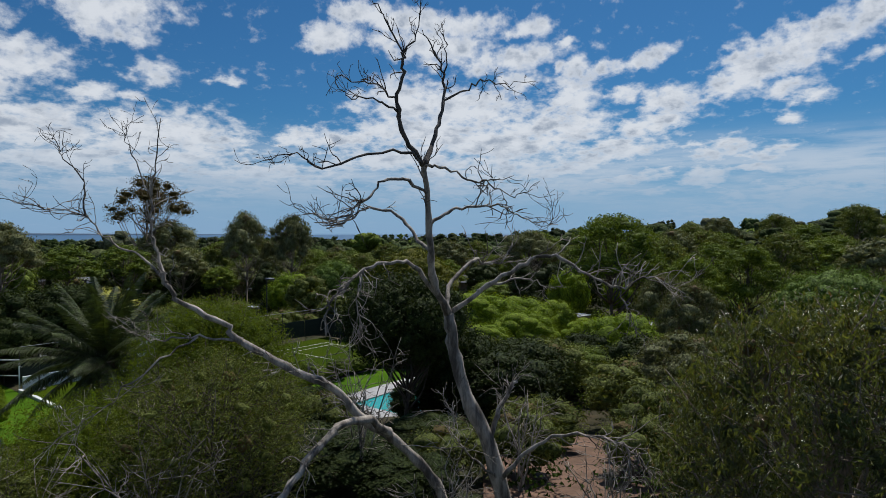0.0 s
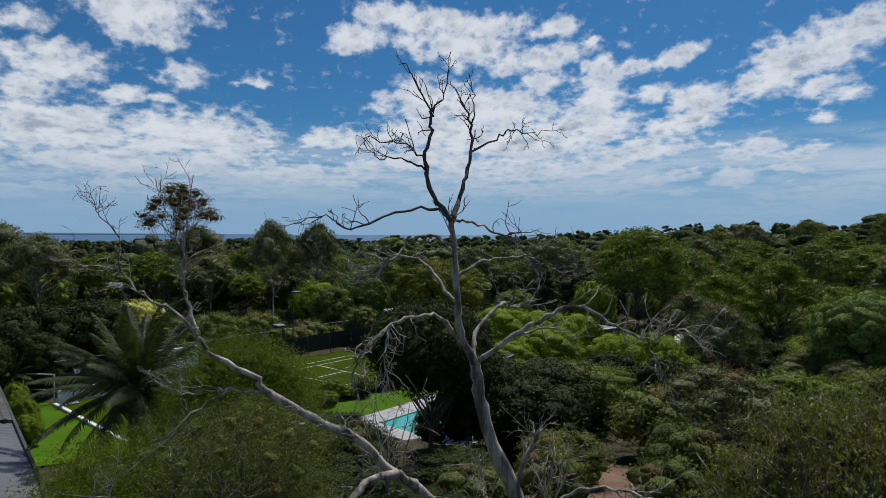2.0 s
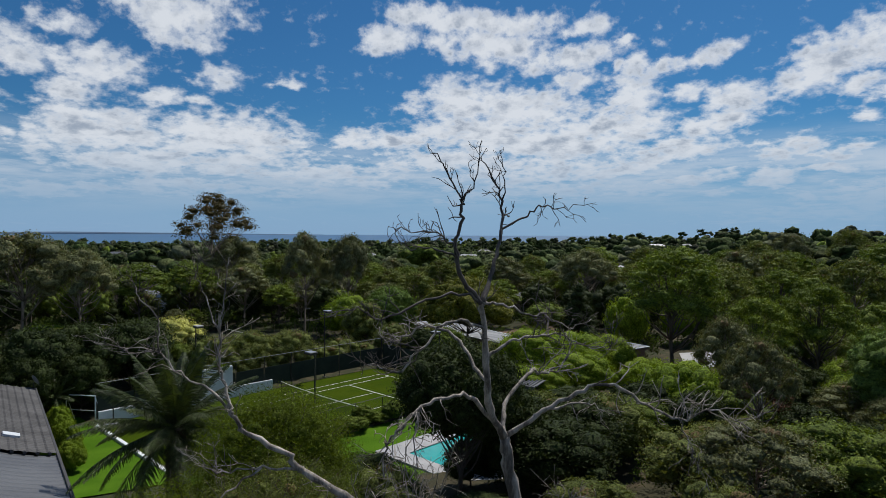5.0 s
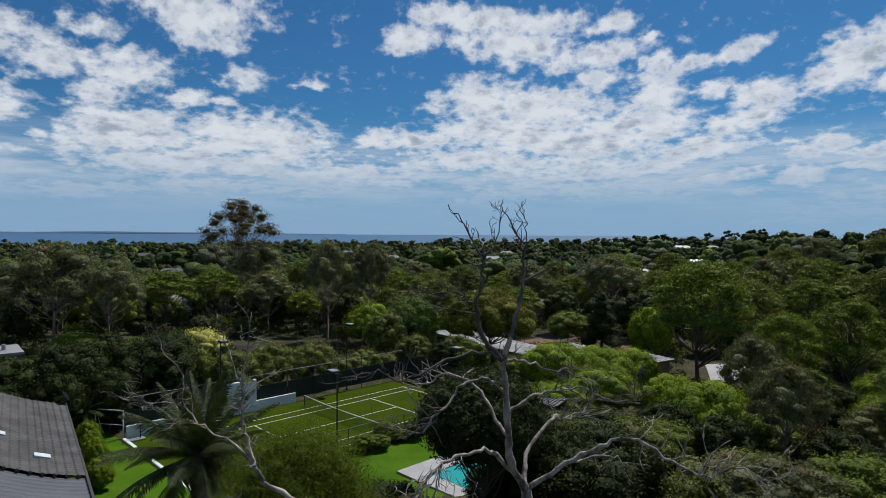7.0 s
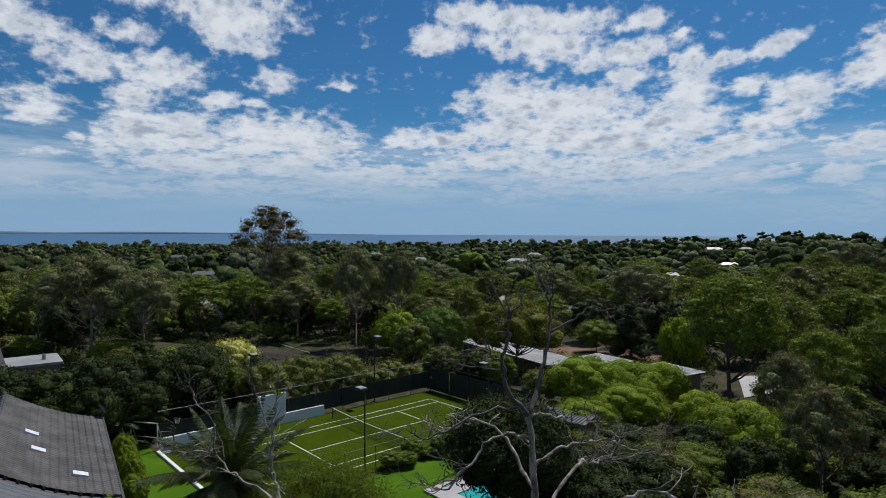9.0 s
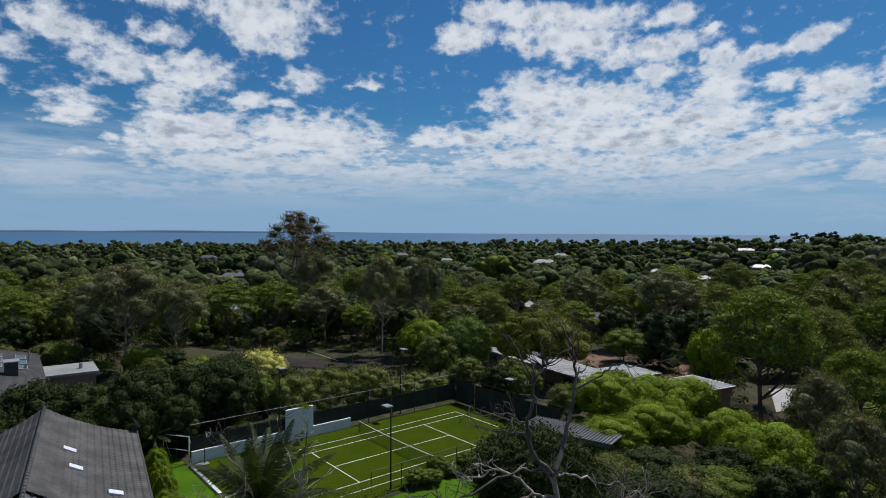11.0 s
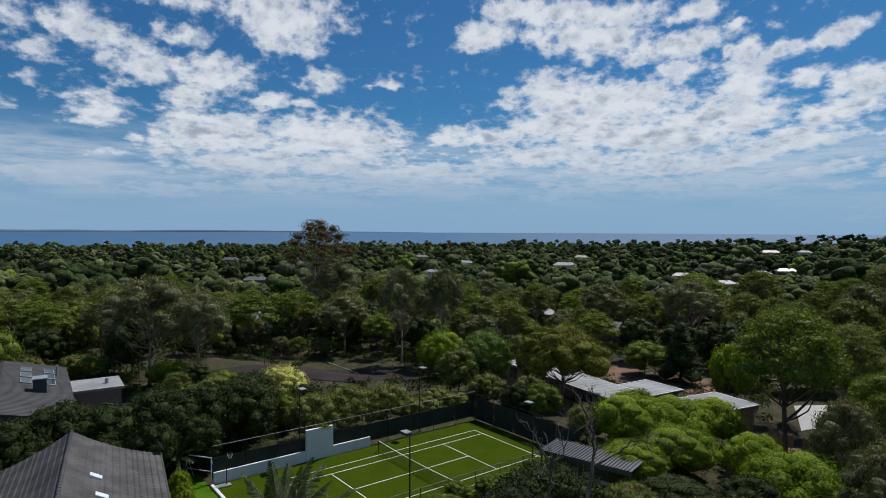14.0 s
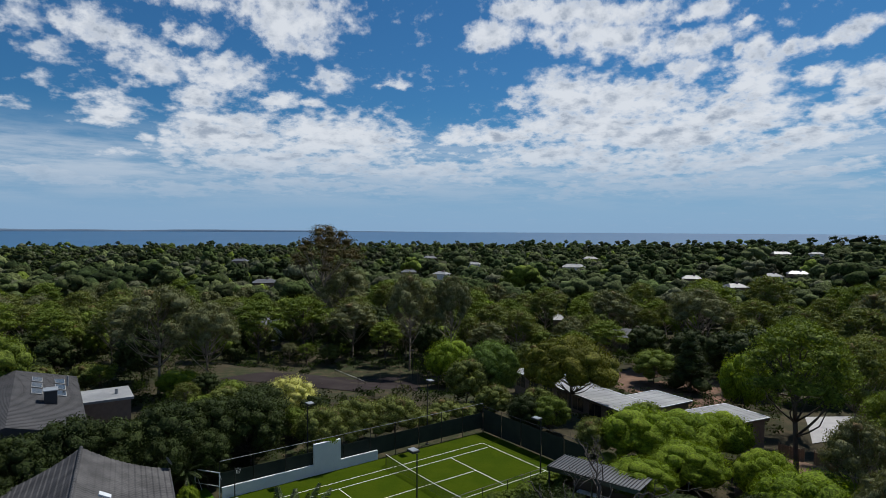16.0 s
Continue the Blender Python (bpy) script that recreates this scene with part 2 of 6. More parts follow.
def tinted_leaf(name):
    """Leaves of the far woods: the tone of each tree is kept in its colour attribute."""
    m, g, out = material(name)
    at = g.add("ShaderNodeVertexColor")
    at.layer_name = "tone"
    isl = g.add("ShaderNodeNewGeometry").outputs["Random Per Island"]
    p = g.add("ShaderNodeTexCoord").outputs["Object"]
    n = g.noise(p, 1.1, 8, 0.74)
    # tone differs by leaf; noise adds painted shade in the foliage's hollows
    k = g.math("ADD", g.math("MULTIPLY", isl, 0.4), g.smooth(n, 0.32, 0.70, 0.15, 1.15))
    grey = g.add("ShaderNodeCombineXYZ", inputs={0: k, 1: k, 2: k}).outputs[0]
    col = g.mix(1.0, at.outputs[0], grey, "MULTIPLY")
    b = g.add("ShaderNodeBsdfPrincipled", inputs={"Base Color": col, "Roughness": 0.8, "Specular IOR Level": 0.06})
    bn = g.add("ShaderNodeBump", inputs={"Strength": 1.0, "Distance": 0.7, "Height": n})
    g.t.links.new(bn.outputs[0], b.inputs["Normal"])
    tr = g.add("ShaderNodeBsdfTranslucent", inputs={0: g.mix(1.0, col, (1.3, 1.35, 0.5, 1), "MULTIPLY")})
    mx = g.add("ShaderNodeMixShader", inputs={0: 0.1, 1: b.outputs[0], 2: tr.outputs[0]})
    g.t.links.new(mx.outputs[0], out.inputs[0])
    return m


def bark_material(name, c1, c2, scale=3.0, rough=0.85):
    m, g, out = material(name)
    p = g.add("ShaderNodeTexCoord").outputs["Object"]
    long = g.add("ShaderNodeMapping", inputs={0: p, 3: (1, 1, 0.22)}).outputs[0]
    n1, n2 = g.noise(long, scale, 6, 0.65), g.noise(long, scale * 9, 4)
    col = g.mix(g.smooth(n1, 0.35, 0.65), (*c1, 1), (*c2, 1))
    col = g.mix(g.math("MULTIPLY", g.smooth(n2, 0.55, 0.7), 0.5), col, tuple(0.35 * v for v in c1) + (1,))
    finish(g, out, col, rough, 0, g.math("ADD", n1, n2), 0.6, 0.03)
    return m


def ground_material():
    m, g, out = material("forest_floor")
    p = g.add("ShaderNodeTexCoord").outputs["Object"]
    n1, n2, n3 = g.noise(p, 0.06, 5), g.noise(p, 0.7, 6), g.noise(p, 9.0, 4)
    col = g.mix(g.smooth(n1, 0.42, 0.58), (0.04, 0.036, 0.02, 1), (0.025, 0.035, 0.012, 1))
    col = g.mix(g.smooth(n2, 0.45, 0.7), col, (0.07, 0.055, 0.032, 1))
    col = g.mix(g.math("MULTIPLY", g.smooth(n3, 0.5, 0.7), 0.6), col, (0.03, 0.025, 0.015, 1))
    finish(g, out, col, 0.95, 0, n3, 0.6, 0.05, 0.2)
    return m


def turf_material(name, c1, c2, stripes=0.0):
    m, g, out = material(name)
    p = g.add("ShaderNodeTexCoord").outputs["Object"]
    n1, n2, n3 = g.noise(p, 0.35, 5), g.noise(p, 3.0, 5), g.noise(p, 60.0, 3)
    col = g.mix(g.smooth(n1, 0.35, 0.65), (*c1, 1), (*c2, 1))
    col = g.mix(g.math("MULTIPLY", g.smooth(n2, 0.5, 0.75), 0.3), col, tuple(v * 0.6 for v in c1) + (1,))
    col = g.mix(g.math("MULTIPLY", g.smooth(n3, 0.5, 0.7), 0.35), col, tuple(v * 1.5 for v in c2) + (1,))
    finish(g, out, col, 0.95, 0, n3, 0.5, 0.02, 0.03)
    return m


def sea_material():
    m, g, out = material("sea")
    p = g.add("ShaderNodeTexCoord").outputs["Object"]
    n = g.noise(g.add("ShaderNodeMapping", inputs={0: p, 3: (1, 0.3, 1)}).outputs[0], 0.004, 4)
    col = g.mix(n, (0.02, 0.085, 0.18, 1), (0.04, 0.12, 0.23, 1))
    finish(g, out, col, 0.55, 0, g.noise(p, 0.05, 3), 0.2, 0.5, 0.3)
    return m


def water_material():
    m, g, out = material("pool_water")
    p = g.add("ShaderNodeTexCoord").outputs["Object"]
    n = g.noise(p, 1.6, 3)
    col = g.mix(n, (0.015, 0.26, 0.25, 1), (0.03, 0.36, 0.34, 1))
    finish(g, out, col, 0.06, 0, g.noise(p, 2.5, 3), 0.15, 0.05, 0.5)
    return m


def brick_material():
    m, g, out = material("brick")
    rnd = g.add("ShaderNodeObjectInfo").outputs["Random"]
    p = g.add("ShaderNodeTexCoord").outputs["Object"]
    n = g.noise(p, 14, 4)
    col = g.mix(rnd, (0.20, 0.10, 0.07, 1), (0.32, 0.19, 0.14, 1))
    col = g.mix(g.math("MULTIPLY", n, 0.6), col, (0.14, 0.09, 0.07, 1))
    finish(g, out, col, 0.9, 0, n, 0.4, 0.01, 0.3)
    return m


M = dict(
    ground=ground_material(),
    earth=plain("dry_earth", (0.20, 0.125, 0.09), (0.11, 0.07, 0.05), 0.5, 6, 0.95, strength=0.5, dist=0.05, spec=0.2, stain=0.5),
    court=turf_material("court_turf", (0.031, 0.054, 0.002), (0.040, 0.062, 0.0025)),
    lawn=turf_material("lawn_grass", (0.045, 0.105, 0.006), (0.065, 0.135, 0.009)),
    line=plain("line_paint", (0.8, 0.8, 0.76), (0.72, 0.72, 0.68), 1, 12, 0.8, stain=0.15),
    white=plain("white_render", (0.66, 0.69, 0.72), (0.60, 0.63, 0.67), 0.6, 9, 0.8, stain=0.15),
    black=plain("black_metal", (0.012, 0.013, 0.014), (0.02, 0.02, 0.022), 2, 30, 0.5, 0.0),
    screen=plain("dark_windscreen", (0.012, 0.02, 0.014), (0.02, 0.03, 0.02), 0.8, 14, 0.9),
    lampglass=plain("lamp_top", (0.20, 0.22, 0.24), (0.28, 0.30, 0.32), 2, 20, 0.35),
    tile=plain("weathered_roof", (0.026, 0.026, 0.029), (0.078, 0.077, 0.08), 0.6, 5, 0.75, strength=0.3, stain=0.5),
    metalroof=plain("grey_ribbed_metal", (0.09, 0.095, 0.105), (0.12, 0.125, 0.135), 0.4, 9, 0.45, 0.3),
    darkroof=plain("dark_shingle", (0.034, 0.035, 0.039), (0.055, 0.055, 0.06), 0.5, 8, 0.8),
    flatroof=plain("pale_membrane", (0.29, 0.305, 0.315), (0.19, 0.20, 0.215), 0.3, 4, 0.7, stain=0.5),
    fascia=plain("brown_fascia", (0.10, 0.075, 0.055), (0.13, 0.10, 0.075), 1, 15, 0.7),
    mortar=plain("mortar", (0.17, 0.13, 0.11), (0.21, 0.16, 0.13), 2, 20, 0.95),
    brick=brick_material(),
    glass=plain("dark_glass", (0.015, 0.02, 0.025), (0.03, 0.035, 0.04), 1, 5, 0.06),
    skylight=plain("skylight_pane", (0.7, 0.74, 0.78), (0.62, 0.66, 0.7), 2, 9, 0.2),
    wood=plain("weathered_timber", (0.26, 0.19, 0.13), (0.19, 0.14, 0.10), 2, 20, 0.85),
    paving=plain("grey_paving", (0.36, 0.36, 0.37), (0.30, 0.30, 0.31), 0.8, 10, 0.8),
    asphalt=plain("court_asphalt", (0.026, 0.020, 0.021), (0.040, 0.033, 0.032), 0.25, 5, 0.95, spec=0.1, stain=0.5),
    sea=sea_material(), water=water_material(),
    # the blue-grey has the haze of distance mixed into the colour
    hill=plain("haze_blue_land", (0.13, 0.19, 0.27), (0.15, 0.21, 0.29), 0.002, 0.01, 1.0, spec=0.0),
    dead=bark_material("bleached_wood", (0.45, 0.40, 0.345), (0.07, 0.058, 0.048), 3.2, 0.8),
    # darker copy of the dead wood, with backlit shade put into its colour
    dead_backlit=bark_material("backlit_dead_wood", (0.13, 0.112, 0.098), (0.055, 0.048, 0.043), 3.5, 0.9),
    bark=bark_material("brown_bark", (0.10, 0.08, 0.065), (0.06, 0.048, 0.04)),
    gumbark=bark_material("gum_bark", (0.30, 0.25, 0.20), (0.16, 0.125, 0.10)),
    palmbark=bark_material("palm_trunk", (0.12, 0.09, 0.06), (0.07, 0.055, 0.04), 6),
    olive=leaf_material("olive_leaf", (0.085, 0.108, 0.026), (0.180, 0.215, 0.056), (0.26, 0.27, 0.075), 0.55, 0.3, 0.03),
    grey=leaf_material("grey_green_leaf", (0.105, 0.118, 0.055), (0.20, 0.215, 0.105), (0.25, 0.25, 0.12), 0.55, 0.25, 0.05),
    green=leaf_material("green_leaf", (0.080, 0.120, 0.018), (0.180, 0.240, 0.037), (0.26, 0.33, 0.050), 0.55, 0.3),
    dark=leaf_material("dark_leaf", (0.023, 0.037, 0.011), (0.052, 0.074, 0.019), (0.082, 0.108, 0.029), 0.55, 0.2),
    lime=leaf_material("lime_leaf", (0.12, 0.19, 0.012), (0.20, 0.28, 0.022), (0.28, 0.34, 0.025), 0.6, 0.45),
    weeping=leaf_material("willow_green_leaf", (0.09, 0.15, 0.03), (0.14, 0.21, 0.05), (0.17, 0.23, 0.06), 0.6, 0.35),
    yellow=leaf_material("golden_leaf", (0.40, 0.40, 0.09), (0.55, 0.55, 0.18), (0.6, 0.6, 0.25), 0.6, 0.3),
    bronze=leaf_material("bronze_green_leaf", (0.085, 0.10, 0.012), (0.15, 0.15, 0.02), (0.06, 0.13, 0.015), 0.6, 0.3),
    glossy=leaf_material("long_gum_leaf", (0.07, 0.092, 0.024), (0.18, 0.20, 0.06), (0.28, 0.27, 0.09), 0.18, 0.45, 0.05),
    wattle=leaf_material("yellow_green_leaf", (0.085, 0.125, 0.012), (0.16, 0.21, 0.022), (0.22, 0.25, 0.035), 0.55, 0.5),
    rust=leaf_material("rusty_green_leaf", (0.075, 0.062, 0.026), (0.11, 0.088, 0.036), (0.085, 0.10, 0.04), 0.55, 0.25, 0.1),
    brown=leaf_material("reddish_brown_leaf", (0.085, 0.042, 0.026), (0.13, 0.07, 0.04), (0.10, 0.09, 0.04), 0.6, 0.15),
    palm=leaf_material("palm_leaf", (0.036, 0.056, 0.014), (0.075, 0.105, 0.026), (0.10, 0.13, 0.035), 0.25, 0.2),
    far=tinted_leaf("far_leaf"),
)


# ---- helpers for shapes ----
def mesh_from(name, verts, faces, mat, smooth=False):
    me = bpy.data.meshes.new(name)
    me.from_pydata([tuple(v) for v in verts], [], [tuple(f) for f in faces])
    me.materials.append(mat)
    if smooth:
        me.shade_smooth()
    me.update()
    return me


def root(name, m, label, category, group="", kind=""):
    ob = new(name)
    ob.matrix_world = m
    return tagged(ob, label, category, group, kind)


def part(name, bm, mat, parent=None, label="", smooth=False):
    """One mesh object out of a bmesh (or a ready mesh), under a thing or a part."""
    if isinstance(bm, bpy.types.Mesh):
        me = bm
    else:
        me = bpy.data.meshes.new(name)
        bm.to_mesh(me)
        bm.free()
        me.materials.append(mat)
        if smooth:
            me.shade_smooth()
    ob = new(name, me)
    ob.parent = parent
    return tagged(ob, label)


def box(bm, x0, x1, y0, y1, z0, z1, bevel=0.0):
    r = bmesh.ops.create_cube(bm, size=1, matrix=Matrix.LocRotScale(((x0 + x1) / 2, (y0 + y1) / 2, (z0 + z1) / 2), None, (x1 - x0, y1 - y0, z1 - z0)))
    if bevel:
        es = list({e for v in r["verts"] for e in v.link_edges})
        bmesh.ops.bevel(bm, geom=es, offset=bevel, segments=1, affect="EDGES")
    return bm


def boxed(*dims, bevel=0.0):
    return box(bmesh.new(), *dims, bevel=bevel)


def rod(bm, a, b, r, sides=8, r2=None):
    a, b = Vector(a), Vector(b)
    m = Matrix.Translation((a + b) / 2) @ (b - a).to_track_quat("Z", "Y").to_matrix().to_4x4()
    bmesh.ops.create_cone(bm, cap_ends=True, segments=sides, radius1=r, radius2=r if r2 is None else r2, depth=(b - a).length, matrix=m)
    return bm


def tubes(paths, sides=6):
    """Vertices and faces of tapered tubes; a path is (points, radii)."""
    V, F = [], []
    for pts, rad in paths:
        pts = np.asarray(pts, float)
        n = len(pts)
        base = len(V)
        tang = np.gradient(pts, axis=0)
        for i in range(n):
            t = tang[i] / (np.linalg.norm(tang[i]) + 1e-9)
            s = np.cross(t, (0.31, 0.95, 0.08))
            s /= np.linalg.norm(s) + 1e-9
            q = np.cross(t, s)
            for k in range(sides):
                ang = 2 * math.pi * k / sides
                V.append(pts[i] + rad[i] * (math.cos(ang) * s + math.sin(ang) * q))
        for i in range(n - 1):
            for k in range(sides):
                a, b = base + i * sides + k, base + i * sides + (k + 1) % sides
                F.append((a, b, b + sides, a + sides))
        F.append(tuple(range(base + (n - 1) * sides, base + n * sides)))
        F.append(tuple(reversed(range(base, base + sides))))
    return V, F


def bend(points, per=4, wob=0.0, rng=None):
    """A smooth line through the points, with a slight crookedness."""
    p = [np.array(q, float) for q in points]
    p = [2 * p[0] - p[1]] + p + [2 * p[-1] - p[-2]]
    out = []
    for i in range(1, len(p) - 2):
        for k in range(per):
            t = k / per
            a, b, c, d = p[i - 1], p[i], p[i + 1], p[i + 2]
            q = 0.5 * (2 * b + (c - a) * t + (2 * a - 5 * b + 4 * c - d) * t * t + (3 * b - a - 3 * c + d) * t ** 3)
            if wob and rng is not None and (i > 1 or k):
                q = q + rng.normal(0, wob, 3)
            out.append(q)
    out.append(p[-2])
    return np.array(out)


def smoothstep(x, a, b):
    t = np.clip((np.asarray(x, float) - a) / (b - a), 0, 1)
    return t * t * (3 - 2 * t)


# ---- the lie of the land ----
NL, AXIS = np.array((-25.70, 48.23)), 49.54  # a corner of the court and the way its long side runs
CU = np.array((math.cos(radians(AXIS)), math.sin(radians(AXIS))))
CV = np.array((CU[1], -CU[0]))


def court_to_world(s, w):
    return NL + s * CU + w * CV


def land(x, y):
    """Height of the ground."""
    x, y = np.asarray(x, float), np.asarray(y, float)
    z = 3.2 * (1 - smoothstep(y, 17, 41)) + 1.0 * (1 - smoothstep(y, -60, 15))
    z = z - 2.6 * smoothstep(y + 0.25 * x, 76, 92) - 3.5 * smoothstep(y, 120, 300)
    z = z - 2.0 * smoothstep(x, 6, 22) * smoothstep(y, 30, 60) * (1 - smoothstep(y, 76, 92))
    z = z + 9.0 * smoothstep(x, 40, 170) * smoothstep(y, 90, 200) * (1 - smoothstep(y, 480, 800))
    z = z - 1.2 * smoothstep(-x, 90, 260) * smoothstep(y, 60, 250)
    r = np.hypot(x, y)
    z = z - 14 * smoothstep(r, 830, 1150) * (y > -np.abs(x))
    return z


def ground_sheet():
    def steps(near, far, d):
        a, x, k = list(np.arange(0, near, d)), near, d
        while x < far:
            a.append(x)
            k *= 1.18
            x += k
        return a + [far]
    xs = steps(90, 4800, 2.0)
    xs = np.array(sorted(set([-v for v in xs] + xs)))
    ys = np.array(sorted(set([-v for v in steps(20, 4800, 4.0)] + steps(130, 4800, 2.0))))
    X, Y = np.meshgrid(xs, ys)
    rng = np.random.default_rng(5)
    on_court = (np.abs((X - NL[0]) * CU[0] + (Y - NL[1]) * CU[1] - 6) < 26) & (np.abs((X - NL[0]) * CV[0] + (Y - NL[1]) * CV[1] - 6) < 15)
    Z = land(X, Y) + np.where(on_court, -0.06, rng.normal(0, 0.05, X.shape))
    V = np.stack([X, Y, Z], -1).reshape(-1, 3)
    nx, ny = len(xs), len(ys)
    i = (np.arange(ny - 1)[:, None] * nx + np.arange(nx - 1)[None]).reshape(-1)
    F = np.stack([i, i + 1, i + nx + 1, i + nx], -1)
    ob = new("ground", mesh_from("ground", V, F.tolist(), M["ground"], True))
    tagged(ob, "bare earth and leaf litter under the trees", "ground", kind="structure")


ground_sheet()


def draped(name, mat, pts, lift, label, category, step=1.0, frame_m=None):
    """A sheet that lies on the land inside a convex outline of corners (world x, y)."""
    bm = bmesh.new()
    f = bm.faces.new([bm.verts.new((*p, 0)) for p in pts])
    if f.normal.z < 0:
        f.normal_flip()
    n = max(2, int(max(np.ptp(np.array(pts), axis=0)) / step))
    lo, hi = np.min(np.array(pts), 0), np.max(np.array(pts), 0)
    for ax in (0, 1):
        for k in range(1, n):
            v = lo[ax] + (hi[ax] - lo[ax]) * k / n
            co = (v, 0, 0) if ax == 0 else (0, v, 0)
            no = (1, 0, 0) if ax == 0 else (0, 1, 0)
            bmesh.ops.bisect_plane(bm, geom=bm.verts[:] + bm.edges[:] + bm.faces[:], plane_co=co, plane_no=no)
    for v in bm.verts:
        v.co.z = float(land(v.co.x, v.co.y)) + lift
    bmesh.ops.recalc_face_normals(bm, faces=bm.faces)
    if sum(f.normal.z for f in bm.faces) < 0:
        bmesh.ops.reverse_faces(bm, faces=bm.faces)
    return tagged(part(name, bm, mat), label, category, kind="structure")


def sea_and_far_shore():
    bm = bmesh.new()
    bmesh.ops.create_circle(bm, cap_ends=True, radius=4950, segments=96, matrix=Matrix.Translation((0, 0, -8)))
    tagged(part("water", bm, M["sea"]), "blue-grey sea reaching to the horizon", "sea", kind="structure")
    V, F = [], []
    n = 60
    for i in range(n + 1):
        az = radians(-60 + 46 * i / n)
        h = 24 * (1 - i / n) ** 0.7 * (0.75 + 0.5 * noise.noise((i * 0.16, 0.3, 0))) + 2
        for r, z in ((4900, -8.5), (4905, -8 + h), (4940, -8.5)):
            V.append((r * math.sin(az), r * math.cos(az), z))
    for i in range(n):
        for k in (0, 1):
            a = 3 * i + k
            F.append((a, a + 3, a + 4, a + 1))
    tagged(new("backdrop", mesh_from("backdrop", V, F, M["hill"], True)), "faint low hills on the far shore of the bay", "hills", kind="structure")


sea_and_far_shore()

# ---- the tennis court ----
CM = pose(NL[0], NL[1], 0, 0, 0, AXIS)  # local x runs along the court, -y across it


def tennis_court():
    c = root("court_surface", CM, "green synthetic turf tennis court with white lines", "tennis court", kind="structure")
    part("turf", boxed(-3.85, 26.2, -12.6, 2.65, -0.25, 0.0), M["court"], c)
    def line(x0, x1, y0, y1):
        part("line", boxed(x0, x1, y0, y1, 0.0, 0.006), M["line"], c, "white painted line")
    h = 0.032
    for y in (0, -1.37, -9.60, -10.97):
        line(0, 23.77, y - h, y + h)
    for x in (0, 23.77):
        line(x - h, x + h, -10.97 + h, -h)
    for x in (5.485, 18.285):
        line(x - h, x + h, -9.60 + h, -1.37 - h)
    line(5.485 + h, 18.285 - h, -5.485 - h, -5.485 + h)
    k = root("kerb", CM, "white painted kerb along the end of the court", "kerb", kind="structure")
    part("kerb_stone", boxed(-4.15, -3.87, -12.4, 2.3, -0.1, 0.22, bevel=0.02), M["white"], k)


def tennis_net():
    t = root("tennis_net", CM, "black tennis net with white headband between two posts", "tennis net")
    x = 11.885
    for y in (0.91, -11.88):
        bm = rod(bmesh.new(), (x, y, 0), (x, y, 1.1), 0.045, 10)
        part("post", bm, M["black"], t)
    def sag(y):
        return 1.07 - 0.155 * (1 - ((y + 5.485) / 6.4) ** 2)
    ys = np.linspace(0.88, -11.85, 60)
    bm = bmesh.new()
    for z in np.linspace(0.06, 1.0, 12):
        for a, b in zip(ys[:-1:3], ys[3::3]):
            rod(bm, (x, a, z * sag(a) / 1.07), (x, b, z * sag(b) / 1.07), 0.006, 3)
    for y in np.linspace(0.86, -11.83, 120):
        rod(bm, (x, y, 0.05), (x, y, sag(y)), 0.006, 3)
    part("mesh", bm, M["black"], t)
    bm = bmesh.new()
    for a, b in zip(ys[:-1], ys[1:]):
        rod(bm, (x, a, sag(a)), (x, b, sag(b)), 0.035, 6)
    part("headband", bm, M["line"], t, "white canvas headband")


def court_wall():
    w = root("wall_court", CM, "white rendered practice wall with a tall middle section", "wall", kind="structure")
    part("low_wall", boxed(-3.7, 4.93, 2.66, 2.9, -0.2, 1.02, bevel=0.012), M["white"], w)
    part("tall_wall", boxed(4.935, 7.76, 2.64, 2.92, -0.2, 3.0, bevel=0.012), M["white"], w)
    part("low_wall", boxed(7.765, 12.0, 2.66, 2.9, -0.2, 0.95, bevel=0.012), M["white"], w)


